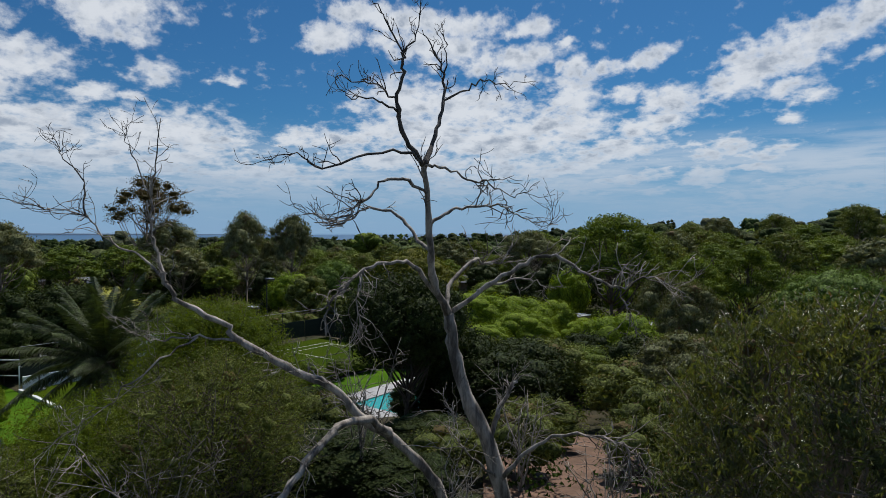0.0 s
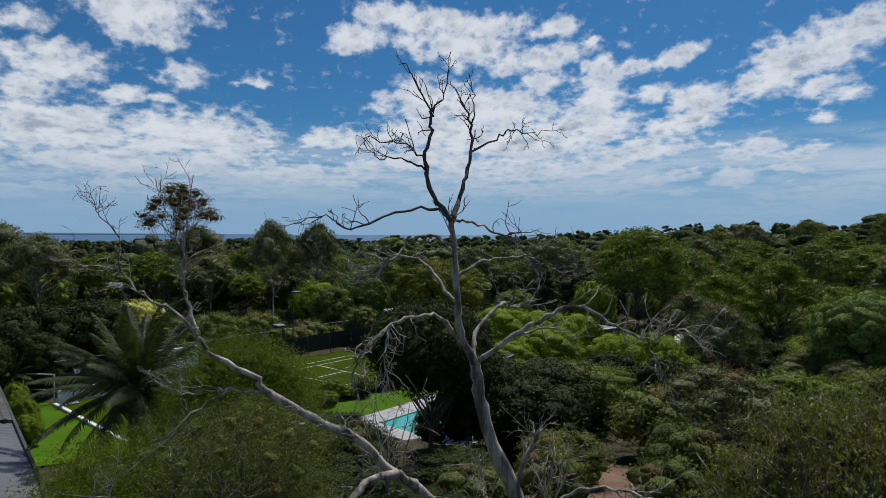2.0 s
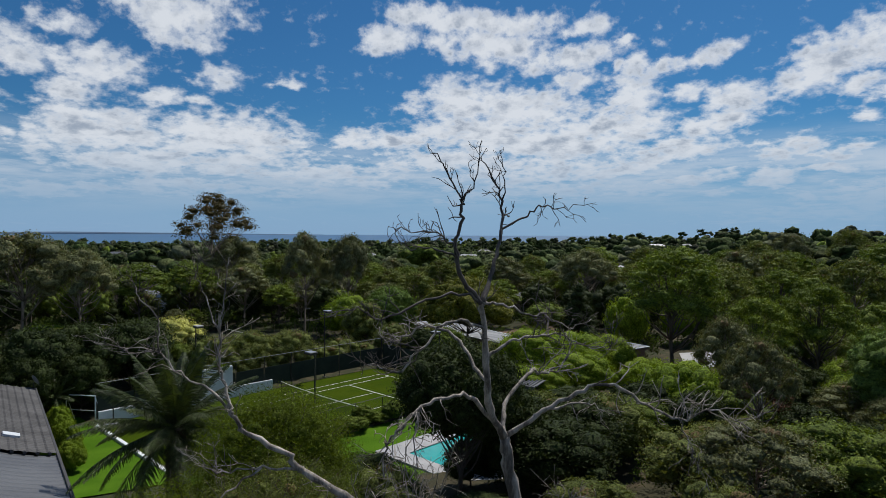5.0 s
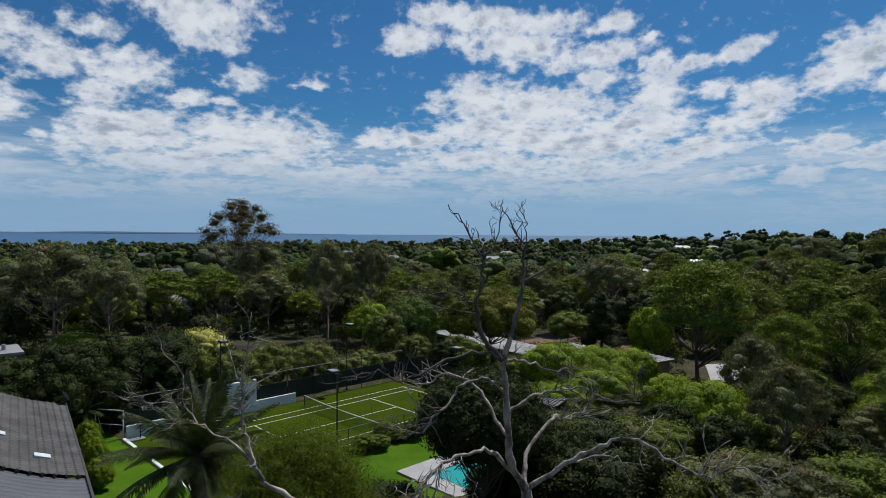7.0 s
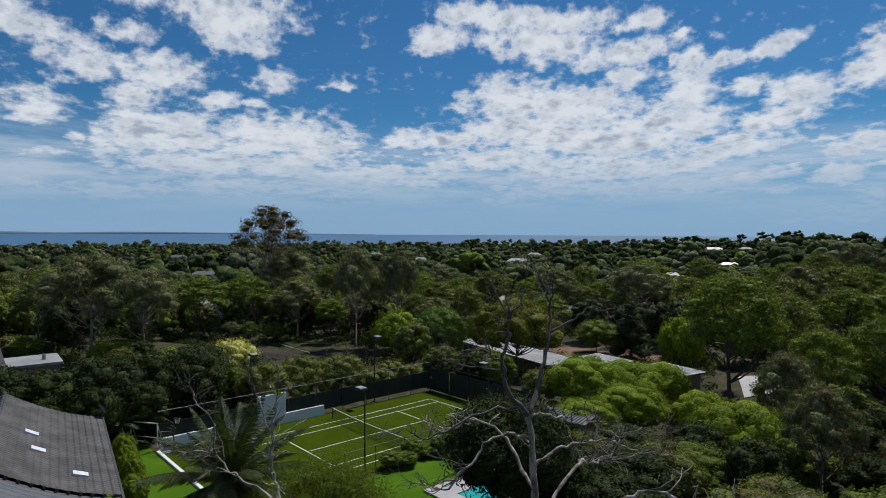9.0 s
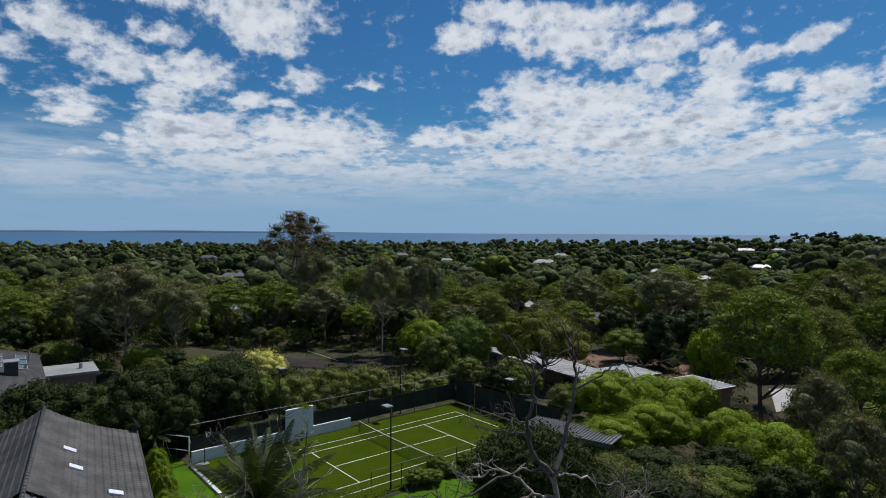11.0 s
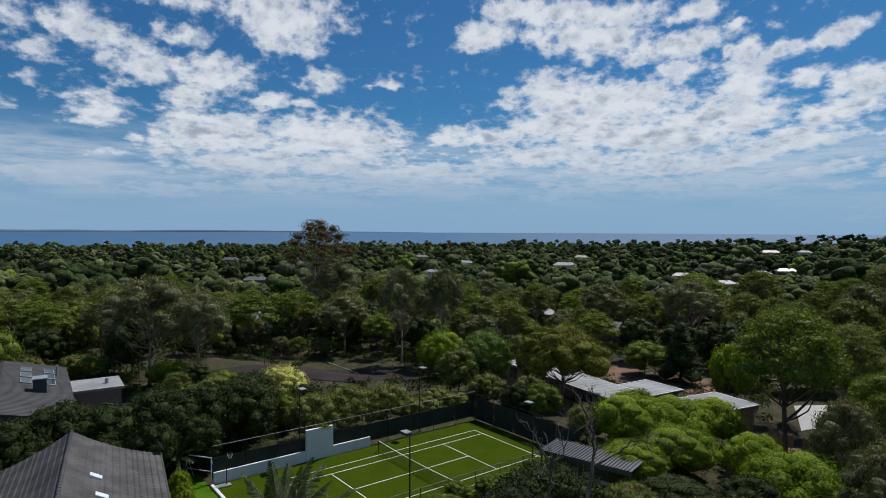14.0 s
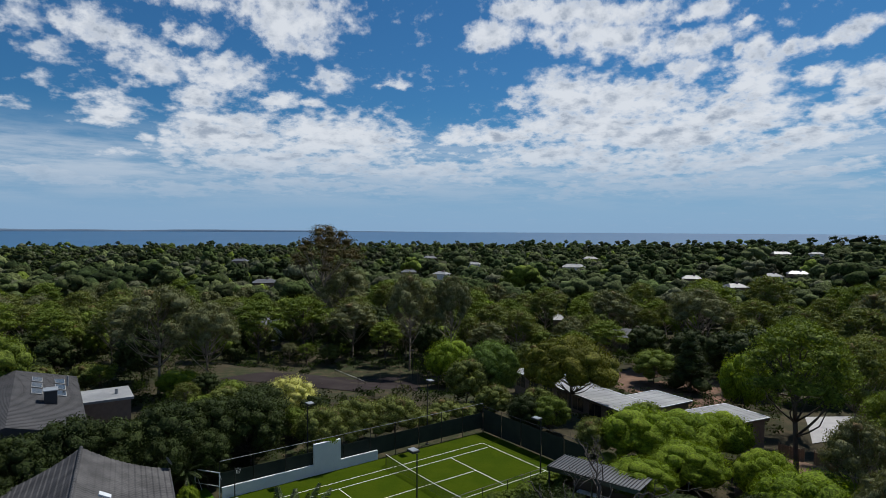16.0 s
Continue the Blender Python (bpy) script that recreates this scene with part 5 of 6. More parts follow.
    # low limbs at the main fork
    limb("limb", ((0.7, 17.9, 9.8), (0.0, 17.0, 10.9), (-0.6, 16.4, 11.2), (-1.4, 15.9, 11.0), (-2.0, 15.5, 10.5), (-2.3, 15.3, 10.1), (-2.3, 15.2, 9.4)), 0.085, 0.02, 12, 0.9, 0.6)
    limb("limb", ((-1.5, 15.8, 10.9), (-1.6, 15.7, 10.1), (-1.5, 15.6, 9.3)), 0.03, 0.012, 8, 0.8, 0.8)
    limb("limb", ((0.85, 18.0, 9.55), (0.9, 18.8, 10.3), (1.8, 20.0, 11.1), (2.1, 20.4, 10.9), (2.8, 20.8, 11.0), (3.2, 21.0, 11.6)), 0.1, 0.02, 8, 1.1)
    limb("limb", ((0.9, 18.0, 9.6), (2.0, 17.9, 10.4), (3.1, 17.7, 11.1), (3.9, 17.5, 11.3), (4.8, 17.4, 10.8), (5.7, 17.4, 10.4), (6.6, 17.3, 10.7), (7.6, 17.2, 10.2)), 0.095, 0.015, 16, 1.1)
    limb("limb", ((1.7, 17.9, 10.25), (2.5, 18.0, 10.5), (3.3, 18.2, 10.6), (3.8, 18.3, 10.3)), 0.06, 0.012, 5, 0.7)
    limb("limb", ((5.7, 17.4, 10.4), (5.9, 17.2, 9.8), (6.1, 17.0, 9.1)), 0.03, 0.008, 6, 0.7, 0.7)
    # the second stem, leaning far out
    limb("second_stem", ((1.2, 17.8, 2.8), (0.8, 17.6, 3.9), (0.3, 17.4, 5.0), (-0.7, 17.0, 6.2), (-1.6, 16.7, 6.9), (-2.3, 16.4, 7.8), (-3.3, 16.3, 8.3), (-4.7, 16.3, 9.1)), 0.205, 0.095, 10, 1.0, wob=0.012, label="leaning grey weathered stem")
    limb("limb", ((-4.7, 16.3, 9.1), (-5.2, 16.2, 9.6), (-6.2, 16.1, 10.2), (-6.5, 16.0, 10.7), (-6.8, 16.0, 11.6), (-6.9, 16.0, 12.4), (-6.8, 16.0, 13.5), (-6.6, 16.0, 14.9)), 0.11, 0.01, 14, 0.9)
    limb("limb", ((-6.5, 16.0, 10.7), (-7.1, 15.9, 11.4), (-7.9, 15.8, 11.8), (-8.3, 15.6, 12.4), (-9.1, 15.3, 12.6), (-10.0, 15.0, 12.8)), 0.045, 0.008, 12, 0.8)
    limb("limb", ((-8.3, 15.6, 12.4), (-8.4, 15.6, 13.3), (-8.9, 15.5, 14.0), (-9.0, 15.5, 14.4)), 0.03, 0.007, 8, 0.7)
    limb("limb", ((-6.9, 16.0, 13.0), (-7.4, 16.1, 14.0), (-7.6, 16.1, 14.8)), 0.025, 0.007, 6, 0.6)
    limb("limb", ((-4.7, 16.3, 9.1), (-5.7, 15.9, 9.3), (-6.6, 15.6, 9.3), (-7.2, 15.4, 9.5)), 0.05, 0.01, 8, 0.8)
    limb("limb", ((-5.7, 15.9, 9.3), (-6.6, 15.2, 8.7), (-7.4, 14.6, 7.9), (-8.2, 14.0, 7.3)), 0.035, 0.008, 10, 0.9, 0.4)
    limb("limb", ((-0.8, 17.0, 6.2), (-1.2, 16.0, 7.0), (-2.0, 15.0, 7.2), (-2.6, 14.0, 6.7), (-3.2, 13.0, 6.0), (-3.8, 12.4, 5.6)), 0.15, 0.06, 10, 1.1)
    limb("limb", ((2.4, 18.2, 4.4), (3.1, 17.5, 5.6), (3.9, 17.0, 6.2), (5.2, 16.8, 6.2), (5.9, 16.6, 5.9), (6.5, 16.4, 5.2)), 0.09, 0.015, 16, 1.2, 0.4)
    limb("limb", ((2.05, 18.2, 5.6), (2.4, 18.4, 6.6), (3.0, 18.6, 7.4)), 0.12, 0.05, 6, 0.8, label="broken grey limb stub")
    limb("limb", ((2.3, 18.1, 4.6), (1.5, 17.2, 5.6), (1.0, 16.6, 6.4), (0.9, 16.2, 7.2)), 0.05, 0.01, 12, 1.0, 0.3)


dead_tree()


def bare_shrub(x, y, top, spread, seed, stems=7):
    """A leafless shrub: many thin crooked stems that fork twice."""
    rng = np.random.default_rng(seed)
    z = float(land(x, y))
    t = root("bare_shrub", pose(x, y, z), "leafless grey twiggy shrub beside the dead tree", "shrub", "bare shrubs round the dead tree")
    H = top - z
    for s in range(stems):
        a = 2 * math.pi * s / stems + rng.random()
        end = np.array((math.cos(a) * spread * rng.uniform(0.4, 1), math.sin(a) * spread * rng.uniform(0.4, 1), H * rng.uniform(0.7, 1.0)))
        line = bend([(0, 0, -0.1), end * np.array((0.2, 0.2, 0.35)) + rng.normal(0, 0.1, 3), end * np.array((0.6, 0.6, 0.7)) + rng.normal(0, 0.15, 3), end], 4, 0.02, rng)
        paths = [(line, np.linspace(0.04, 0.008, len(line)))]
        for _ in range(9):
            i = rng.integers(4, len(line) - 1)
            d = rng.normal(size=3) * 0.7 + np.array((math.cos(a) * 0.4, math.sin(a) * 0.4, 0.5))
            d /= np.linalg.norm(d)
            l = rng.uniform(0.5, 1.3)
            tw = bend([line[i], line[i] + d * l * 0.5 + rng.normal(0, 0.08, 3), line[i] + d * l + rng.normal(0, 0.12, 3)], 3)
            paths.append((tw, np.linspace(0.012, 0.006, len(tw))))
            for _k in range(2):
                e = d * 0.9 + rng.normal(size=3) * 0.6
                e /= np.linalg.norm(e)
                j = rng.integers(2, 6)
                paths.append((bend([tw[j], tw[j] + e * 0.18 + rng.normal(0, 0.03, 3), tw[j] + e * 0.36], 2), np.linspace(0.008, 0.005, 5)))
        V, F = tubes(paths, 4)
        part("stem", mesh_from("stem", V, F, M["dead"], True), None, t)


for x, y, top, spread, seed, stems in ((-2.0, 21.0, 8.4, 1.6, 1, 8), (3.4, 20.5, 7.4, 1.2, 2, 6), (-6.6, 15.6, 7.4, 2.4, 3, 9), (5.4, 17.4, 5.6, 1.5, 4, 6), (-9.8, 14.4, 6.4, 2.0, 5, 7), (0.6, 16.0, 5.6, 1.4, 6, 6)):
    bare_shrub(x, y, top, spread, seed, stems)


# ---- the palm ----
def palm(x, y, crown_z, seed, k_len=1.0, fronds=46, girth=0.42, label="date palm with long arching feathery fronds and a thick trunk"):
    rng = np.random.default_rng(seed)
    g = float(land(x, y))
    t = root("palm_tree", pose(x, y, g), label, "palm")
    H = crown_z - g
    zs = np.linspace(-0.2, H, 26)
    rad = [girth * 0.95 + girth * ((0.12 if i % 2 else 0.0) + (0.28 if i > 21 else 0)) for i in range(26)]
    V, F = tubes([(np.stack([0 * zs, 0 * zs, zs], 1), rad)], 12)
    part("trunk", mesh_from("trunk", V, F, M["palmbark"]), None, t)
    for i in range(fronds):
        ph = i * 2.39996
        lift = radians(84 - 125 * (i / fronds) ** 1.0)  # the young ones upright, the old ones hang
        ln = (3.3 + 0.8 * rng.random() + 1.5 * (i / fronds) ** 1.5) * k_len
        p, q, d = [], np.array((0, 0, H)), lift
        for k in range(13):
            p.append(q.copy())
            q = q + ln / 12 * np.array((math.cos(d) * math.cos(ph), math.cos(d) * math.sin(ph), math.sin(d)))
            d -= (0.04 + 0.045 * k / 12) * (0.6 + 0.8 * i / fronds)
        p = np.array(p)
        V, F = tubes([(p, np.linspace(0.035, 0.006, 13))], 4)
        side = np.array((-math.sin(ph), math.cos(ph), 0))
        tilt = rng.normal(0, 0.15)
        for k in range(70):
            f = 0.1 + 0.9 * k / 70
            j = min(int(f * 12), 11)
            c = p[j] + (p[j + 1] - p[j]) * (f * 12 - j)
            tg = p[j + 1] - p[j]
            tg /= np.linalg.norm(tg)
            up = np.cross(tg, side)
            l = k_len * 0.62 * math.sin(math.pi * min(0.98, 0.12 + 0.85 * f)) + 0.1
            for sg in (-1, 1):
                e = side * sg * 0.72 + tg * 0.62 + up * (-0.28 + tilt * sg) + np.array((0, 0, -0.12)) + rng.normal(0, 0.06, 3)
                e /= np.linalg.norm(e)
                b = len(V)
                wv = tg * 0.024
                m = c + e * l * 0.55
                V += [c - wv, c + wv, m + wv * 1.1, c + e * l + np.array((0, 0, -0.12 * l)), m - wv * 1.1]
                F.append((b, b + 1, b + 2, b + 3, b + 4))
        part("frond", mesh_from("frond", V, F, M["palm"]), None, t)


palm(-14.6, 28.8, 6.0, 5, 1.1)
p = court_to_world(-6.2, -4.8)
palm(p[0], p[1], 2.4, 6, 0.42, 22, 0.12, "small green garden palm behind the goal frame")


def creeper():
    """A clump of leaves over the top of the tall white wall."""
    rng = np.random.default_rng(9)
    p = court_to_world(6.6, -2.8)
    t = root("creeper", pose(p[0], p[1], 3.0), "leafy green creeper hanging over the white wall", "creeper")
    stems = [(bend([(0, 0, -0.02), (0.2 * math.cos(a), 0.2 * math.sin(a), 0.12), (0.5 * math.cos(a), 0.5 * math.sin(a), 0.02)], 3), np.linspace(0.015, 0.005, 7)) for a in (0.3, 1.7, 2.9, 4.2, 5.4)]
    V, F = tubes(stems, 5)
    part("stem", mesh_from("stem", V, F, M["bark"], True), None, t)
    L = leaves(rng, [(0, 0, 0.1, 0.6, 0.35, 0.25), (0.4, 0.2, 0.0, 0.4, 0.3, 0.3), (-0.4, 0.1, -0.1, 0.4, 0.3, 0.3)], 420, 0.14, 0.09, 0.3, 0.8)
    part("foliage", leaf_mesh("foliage", L, M["lime"]), None, t)


creeper()


# ---- the houses beside the court ----
def tiled_house():
    """The near house: a long ridge, curved roof slopes with ribs, skylights and a dish."""
    E, ax = Vector((-33.1, 44.0, 0.0)), math.degrees(math.atan2(-0.764, 0.645))
    t = root("house", pose(E.x, E.y, 0, 0, 0, ax), "low house with a curved weathered grey tiled roof", "house")
    # local x along the eave towards the viewer, y (minus) to the ridge
    L, HW, EV, RISE = 30.0, 6.2, 3.7, 2.75

    def prof(q):
        f = q / HW
        return EV + RISE * (0.42 * f + 0.58 * f ** 1.9)

    def slope(name, x0, x1, sgn, drop, pitch, amp, mat, label):
        nx, ny = int((x1 - x0) / pitch * 4), 56
        V, F = [], []
        for i in range(nx + 1):
            x = x0 + (x1 - x0) * i / nx
            for j in range(ny + 1):
                q = HW * j / ny
                z = prof(q) - drop + amp * math.sin(2 * math.pi * x / pitch) + (0.055 * ((q / 0.42) % 1.0) if pitch < 0.5 else 0)
                V.append((x, -(q if sgn > 0 else 2 * HW - q), z))
        for i in range(nx):
            for j in range(ny):
                a = i * (ny + 1) + j
                f = (a, a + 1, a + ny + 2, a + ny + 1)
                F.append(f if sgn < 0 else f[::-1])
        part(name, mesh_from(name, V, F, mat, False), None, t, label)
    slope("roof", 0, 16.8, 1, 0, 0.34, 0.032, M["tile"], "weathered grey corrugated tile slope")
    slope("roof", 0, 16.8, -1, 0, 0.34, 0.032, M["tile"], "weathered grey corrugated tile slope")
    slope("roof", 16.75, L, 1, 0.12, 0.55, 0.02, M["metalroof"], "dark grey ribbed metal slope")
    slope("roof", 16.75, L, -1, 0.12, 0.55, 0.02, M["metalroof"], "dark grey ribbed metal slope")
    for i in range(int(HW / 0.55)):
        q = 0.3 + i * 0.55
        part("tile_end", rod(bmesh.new(), (16.72, -q, prof(q) + 0.02), (16.95, -q, prof(q) + 0.02), 0.09, 8), M["darkroof"], t)
    bm = bmesh.new()
    n = 60
    for i in range(n):
        x = L * i / n
        rod(bm, (x, -HW, EV + RISE + 0.02), (x + L / n * 1.05, -HW, EV + RISE + 0.05), 0.13, 8)
    part("ridge_cap", bm, M["tile"], t)
    part("gutter", boxed(-0.1, L, 0.0, 0.14, EV - 0.14, EV - 0.005, bevel=0.02), M["darkroof"], t)
    part("wall", boxed(0.35, L, -2 * HW + 0.7, -0.7, -0.5, EV - 0.05), M["mortar"], t)
    V = [(0.4, -0.7, EV - 0.1), (0.4, -2 * HW + 0.7, EV - 0.1), (0.4, -HW - 3, prof(3.2) - 0.15), (0.4, -HW, EV + RISE - 0.2), (0.4, -HW + 3, prof(3.2) - 0.15)]
    part("gable", mesh_from("gable", V, [(0, 4, 3, 2, 1)], M["mortar"]), None, t)
    for x in (3, 8, 13, 19, 24):
        wn = part("window", boxed(x, x + 1.8, -0.72, -0.66, 1.1, 2.5), M["glass"], t)
        part("sill", boxed(x - 0.05, x + 1.85, -0.66, -0.55, 1.02, 1.1), M["white"], wn)
    for x, q in ((7.9, 4.4), (11.0, 4.0), (14.0, 1.9), (22.0, 3.6)):
        s = prof(q + 0.4) - prof(q)
        bm = boxed(-0.3, 0.3, -0.42, 0.42, -0.05, 0.12, bevel=0.02)
        k = part("skylight", bm, M["skylight"], t, "white-framed roof skylight")
        k.matrix_local = pose(x, -q, prof(q) + 0.06, -math.degrees(math.atan2(s, 0.4)), 0, 0)
    # the dish on the far corner
    d = part("dish", rod(bmesh.new(), (0.15, -0.05, EV), (0.15, -0.05, EV + 0.5), 0.025, 8), M["black"], t, "small satellite dish on a bracket")
    V, F = [], []
    for i in range(7):
        for k in range(18):
            a, r = 2 * math.pi * k / 18, 0.42 * i / 6
            V.append((r * math.cos(a), r * math.sin(a), 0.5 * r * r))
    for i in range(6):
        for k in range(18):
            F.append((i * 18 + k, i * 18 + (k + 1) % 18, (i + 1) * 18 + (k + 1) % 18, (i + 1) * 18 + k))
    b = part("bowl", mesh_from("bowl", V, F, M["lampglass"], True), None, d)
    b.matrix_local = pose(0.15, 0.0, EV + 0.62, 65, 0, 200)


def dark_house():
    """The house beyond the hedge: low dark roof with rows of glazed panels, a flue, a chimney and a pale flat wing."""
    t = root("house", pose(-63.9, 66.8, 0, 0, 0, -44), "dark low-pitched house with roof windows and a pale wing", "house")
    L, W, h = 26.0, 13.0, 4.2
    V = [(0, 0, h), (L, 0, h), (L, -W / 2, h + 1.6), (0, -W / 2, h + 1.6), (0, -W, h), (L, -W, h), (0, 0, h - 0.25), (L, 0, h - 0.25), (0, -W, h - 0.25), (L, -W, h - 0.25)]
    F = [(0, 3, 2, 1), (3, 4, 5, 2), (0, 1, 7, 6), (4, 8, 9, 5), (0, 6, 8, 4, 3), (1, 2, 5, 9, 7), (6, 7, 9, 8)]
    part("roof", mesh_from("roof", V, F, M["darkroof"]), None, t)
    bm = bmesh.new()
    for i in range(52):
        for sg in (1, -1):
            x = L * (i + 0.5) / 52
            rod(bm, (x, -W / 2 + sg * W / 2, h + 0.012), (x, -W / 2, h + 1.612), 0.02, 4)
    part("roof_ribs", bm, M["darkroof"], t)
    part("wall", boxed(0.6, L - 0.6, -W + 0.6, -0.6, -2.5, h - 0.1), M["mortar"], t)
    tilt = math.degrees(math.atan2(1.6, W / 2))
    for i in range(3):
        for j in range(2):
            k = part("roof_window", boxed(-1.2, 1.2, -0.55, 0.55, 0, 0.1, bevel=0.02), M["flatroof"], t, "pale-framed roof window")
            k.matrix_local = pose(4.5 + 3.2 * i, -2.0 - 2.3 * j, h + 1.6 * (2.0 + 2.3 * j) / (W / 2) + 0.02, -tilt, 0, 0)
            for q in range(6):
                part("pane", boxed(-1.1 + 0.37 * q, -0.78 + 0.37 * q, -0.48, 0.48, 0.1, 0.115), M["glass"], k)
    part("flue", rod(bmesh.new(), (6.2, -1.2, h), (6.2, -1.2, h + 1.5), 0.12, 10), M["flatroof"], t, "pale metal flue")
    c = part("chimney", boxed(14.5, 16.0, -3.6, -2.4, h, h + 2.1, bevel=0.03), M["darkroof"], t)
    part("chimney_cap", boxed(14.4, 16.1, -3.7, -2.3, h + 2.1, h + 2.22, bevel=0.02), M["lampglass"], c)
    part("wing_roof", boxed(7.6, 13.4, 0.05, 5.2, h - 0.55, h - 0.25, bevel=0.02), M["flatroof"], t, "pale flat membrane roof")
    part("wing_wall", boxed(7.9, 13.1, 0.05, 4.9, -2.5, h - 0.56), M["mortar"], t)
    part("vent", rod(bmesh.new(), (11.0, 3.6, h - 0.25), (11.0, 3.6, h + 0.35), 0.2, 10), M["lampglass"], t, "round metal roof vent")
    for i in range(2):
        part("window", boxed(8.3 + 2.5 * i, 10.1 + 2.5 * i, 4.88, 4.93, 1.0, 2.6), M["glass"], t)


def flat_block(x, y, turn, L, W, top, h, label, window=True, bricks=False):
    """A flat-roofed brick wing: walls, deep fascia with a raised edge, pale roof."""
    g = top - h
    t = root("flat_roofed_house", pose(x, y, 0, 0, 0, turn), label, "house", "wings of the flat-roofed house")
    part("wall", boxed(-L / 2 + 0.4, L / 2 - 0.4, -W / 2 + 0.4, W / 2 - 0.4, g - 0.8, top - 0.3), M["mortar"], t)
    part("fascia", boxed(-L / 2, L / 2, -W / 2, W / 2, top - 0.32, top - 0.02, bevel=0.02), M["fascia"], t, "brown timber fascia")
    rf = part("roof", boxed(-L / 2 + 0.14, L / 2 - 0.14, -W / 2 + 0.14, W / 2 - 0.14, top - 0.02, top + 0.03), M["flatroof"], t, "pale stained membrane roof")
    n = int(L / 1.1)
    for i in range(1, n):
        xx = -L / 2 + L * i / n
        part("seam", boxed(xx - 0.02, xx + 0.02, -W / 2 + 0.16, W / 2 - 0.16, top + 0.03, top + 0.05), M["flatroof"], rf)
    for sx in (-1, 1):
        part("edge_trim", boxed(sx * L / 2 - 0.07, sx * L / 2 + 0.07, -W / 2, W / 2, top - 0.02, top + 0.07), M["white"], rf)
        part("edge_trim", boxed(-L / 2 + 0.08, L / 2 - 0.08, sx * W / 2 - 0.07, sx * W / 2 + 0.07, top - 0.02, top + 0.07), M["white"], rf)
    if window:
        for i in range(max(1, int(L / 3.5))):
            xx = -L / 2 + 1.0 + 3.5 * i
            w = part("window", boxed(xx, xx + 2.2, -W / 2 + 0.34, -W / 2 + 0.41, g + 0.8, top - 0.5), M["glass"], t)
            part("frame", boxed(xx + 1.07, xx + 1.13, -W / 2 + 0.31, -W / 2 + 0.34, g + 0.8, top - 0.5), M["fascia"], w)
    if bricks:
        bm = boxed(0, 0.225, 0, 0.02, 0, 0.068, bevel=0.004)
        me = bpy.data.meshes.new("brick")
        bm.to_mesh(me)
        bm.free()
        me.materials.append(M["brick"])
        k = 0
        for r in range(int((h - 0.4) / 0.086) - 14):
            yy = -W / 2 + 0.41 + (r % 2) * 0.12
            while yy < W / 2 - 0.65 and k < 290:
                b = part("brick", me, None, t)
                b.matrix_local = pose(L / 2 - 0.395, yy, top - 0.45 - r * 0.086, 0, 0, 90)
                yy += 0.238
                k += 1
    return t


def shed():
    t = root("garden_shed", pose(-2.5, 54.2, 0, 0, 0, -25), "open shed with a dark ribbed metal roof beside the court", "shed")
    L, W = 8.2, 3.4
    for i in range(28):
        x = L * i / 28
        part("roof_rib", boxed(x, x + 0.06, 0, W, 2.75, 2.86, bevel=0.01), M["metalroof"], t)
    part("roof", boxed(0, L, 0, W, 2.68, 2.75), M["metalroof"], t, "dark ribbed metal roof")
    part("beam", boxed(-0.05, L + 0.05, -0.06, 0.0, 2.4, 2.8, bevel=0.01), M["black"], t)
    for x in (0.1, L / 2, L - 0.1):
        for y in (0.1, W - 0.1):
            part("post", boxed(x - 0.06, x + 0.06, y - 0.06, y + 0.06, -1.2, 2.68), M["black"], t)
    part("back_wall", boxed(0.1, L - 0.1, W - 0.25, W - 0.18, -1.2, 2.6), M["fascia"], t)
    part("bench", boxed(2.0, 5.5, 1.6, 2.2, 0.4, 0.5), M["white"], t)
    for x in (2.2, 5.3):
        part("bench_leg", boxed(x - 0.05, x + 0.05, 1.65, 2.15, -0.6, 0.4), M["black"], t)


tiled_house()
dark_house()
flat_block(17.2, 80.6, 38, 9.3, 6.5, 0.8, 3.0, "flat-roofed brick garage with a pale stained roof", bricks=True)
flat_block(10.6, 86.6, -47, 6.2, 6.0, 0.8, 3.0, "flat-roofed brick wing with a pale roof")
flat_block(-0.3, 90.1, -50.5, 25.2, 5.8, 0.9, 3.0, "long low brick house with a pale flat roof")
shed()


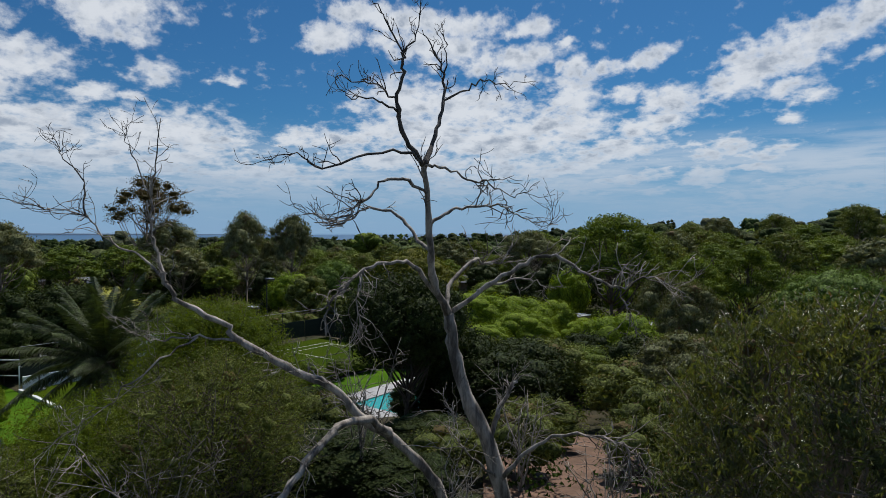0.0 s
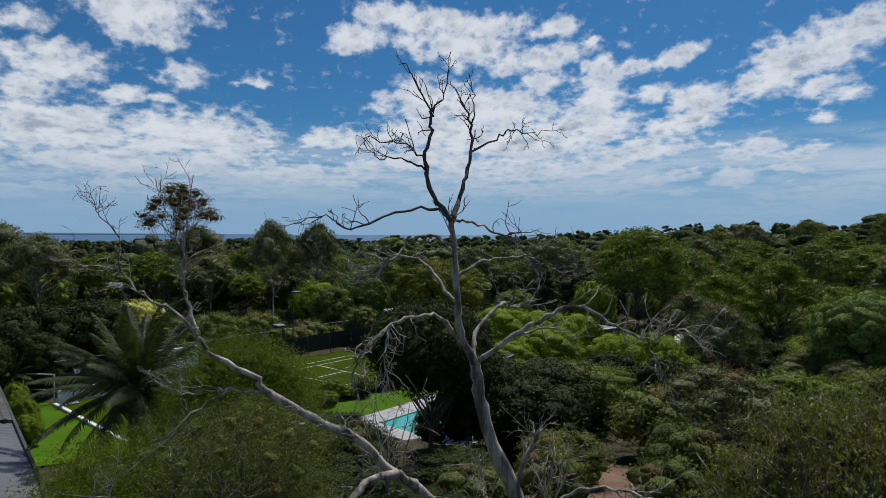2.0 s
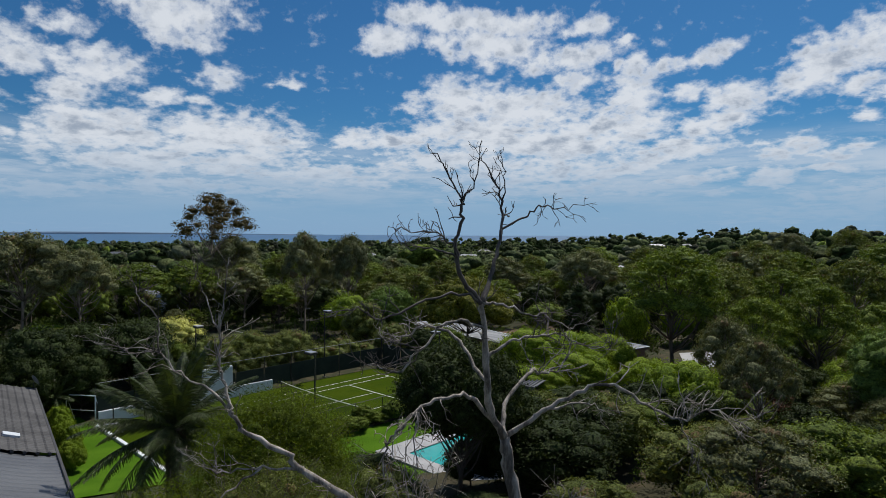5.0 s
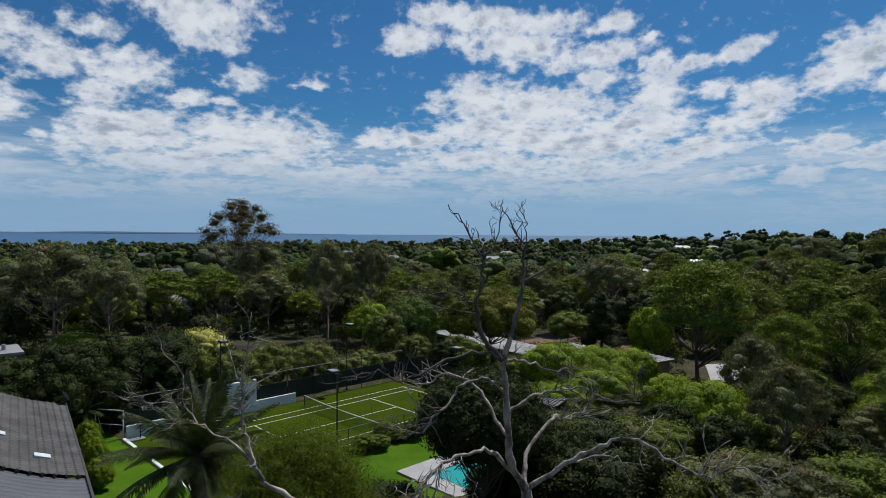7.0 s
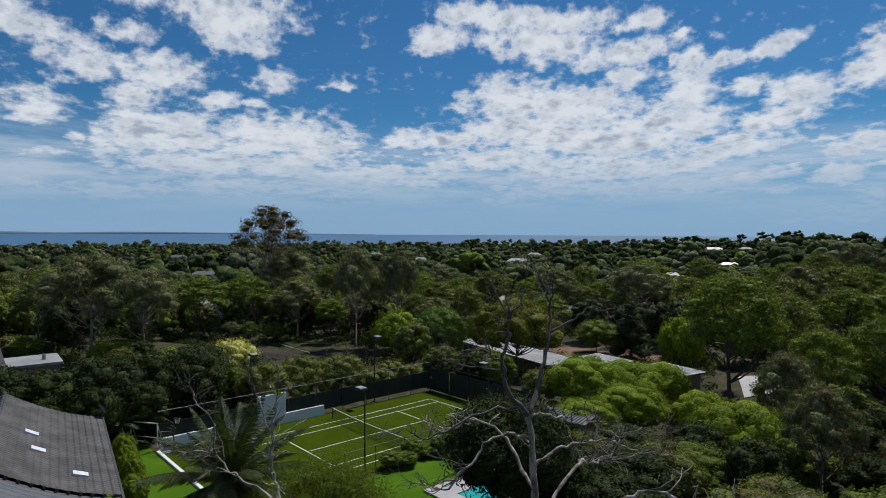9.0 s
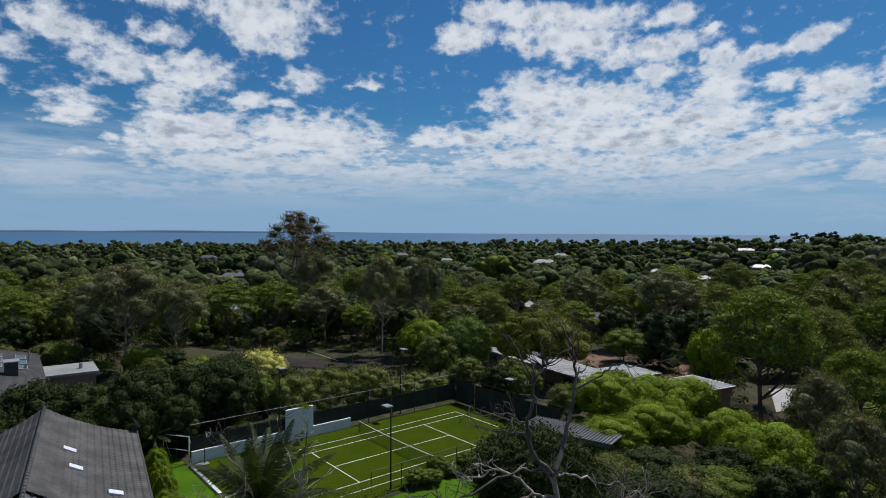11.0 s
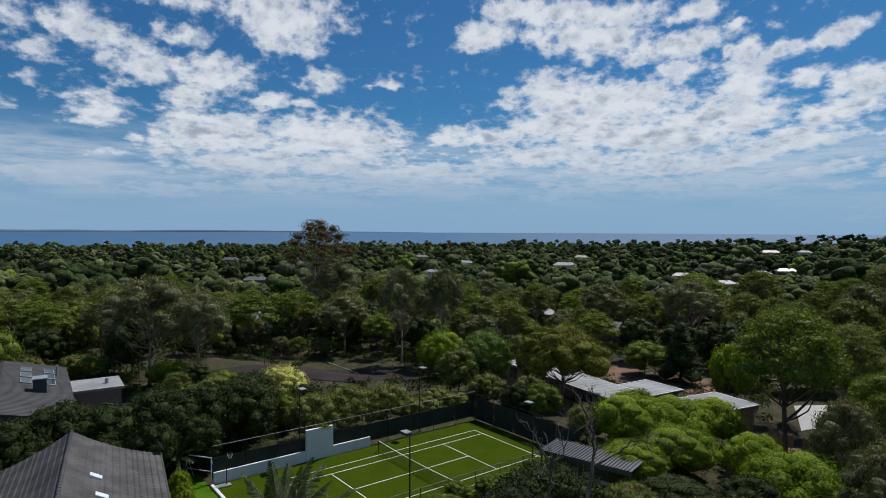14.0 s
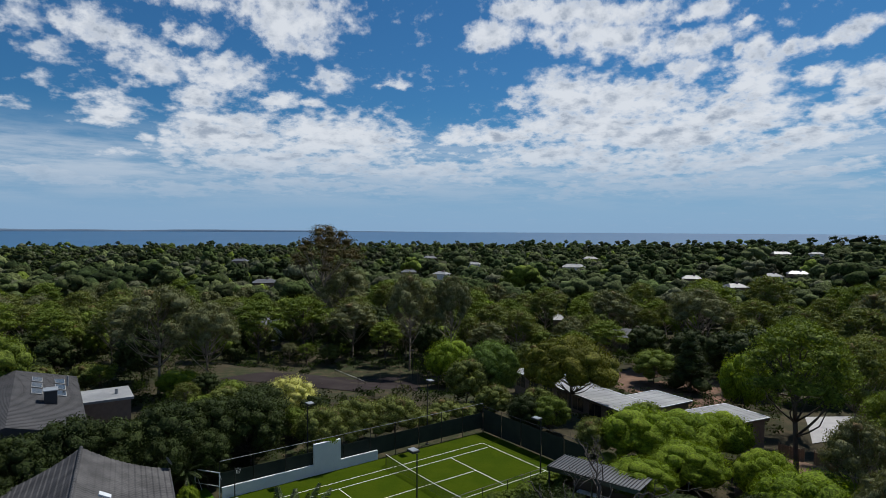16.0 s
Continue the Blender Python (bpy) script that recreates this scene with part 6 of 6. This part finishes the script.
# ---- the old court beyond ----
def old_court():
    c = [(-55, 85), (-45, 98), (-31, 103), (-21.5, 93), (-31, 83)]
    draped("road", M["asphalt"], c, 0.06, "old dark asphalt court with leaf stains", "court")
    t = root("tennis_net", pose(-36, 92, float(land(-36, 92)) + 0.06, 0, 0, 50), "sagging old net on the dark court", "tennis net")
    for y in (-5, 5):
        part("post", rod(bmesh.new(), (0, y, 0), (0, y, 1.1), 0.04, 8), M["black"], t)
    bm = bmesh.new()
    for k in range(40):
        rod(bm, (0, -4.9 + 0.25 * k, 0.1), (0, -4.9 + 0.25 * k, 1.0), 0.006, 3)
    part("net", bm, M["black"], t)
    part("headband", boxed(-0.015, 0.015, -4.95, 4.95, 1.0, 1.05), M["line"], t)
    f = root("old_fence", pose(0, 0, 0), "rusty wire fence round the old court", "fence")
    ring = [(-31, 83), (-21.5, 93), (-31, 103)]
    for a, b in zip(ring[:-1], ring[1:]):
        for i in range(5):
            x, y = a[0] + (b[0] - a[0]) * i / 4, a[1] + (b[1] - a[1]) * i / 4
            z = float(land(x, y))
            part("post", rod(bmesh.new(), (x, y, z - 0.2), (x, y, z + 2.8), 0.03, 6), M["fascia"], f)
    for x, y in ((-28, 101), (-50, 93)):
        z = float(land(x, y))
        l = root("court_lamp", pose(x, y, z), "thin dark lamp pole beside the old court", "lamp post")
        part("pole", rod(bmesh.new(), (0, 0, 0), (0, 0, 5.2), 0.05, 8), M["black"], l)
        part("head", boxed(-0.3, 0.3, -0.25, 0.25, 5.2, 5.35, bevel=0.03), M["black"], l)


old_court()


def covered_pool():
    p = [(29, 85), (36, 88), (38, 96), (31, 94)]
    draped("pavement", M["paving"], p, 0.12, "pale covered pool beside the trees", "pool cover")


covered_pool()


def paling_fence():
    t = root("paling_fence", pose(23.5, 79.5, float(land(23.5, 79.5)), 0, 0, -35), "weathered timber paling fence with a gate gap", "fence")
    for i in range(22):
        if 9 <= i <= 12:
            continue
        part("paling", boxed(i * 0.3, i * 0.3 + 0.26, -0.02, 0.02, 0.05, 1.55 + 0.04 * math.sin(i * 1.7)), M["wood"], t)
    for x0, x1 in ((0, 2.66), (3.9, 6.6)):
        for z in (0.4, 1.2):
            part("rail", boxed(x0, x1, 0.022, 0.07, z, z + 0.09), M["wood"], t)
    for x in (0, 2.7, 3.8, 6.6):
        part("post", boxed(x - 0.06, x + 0.06, 0.0, 0.12, -0.3, 1.75), M["wood"], t)


paling_fence()
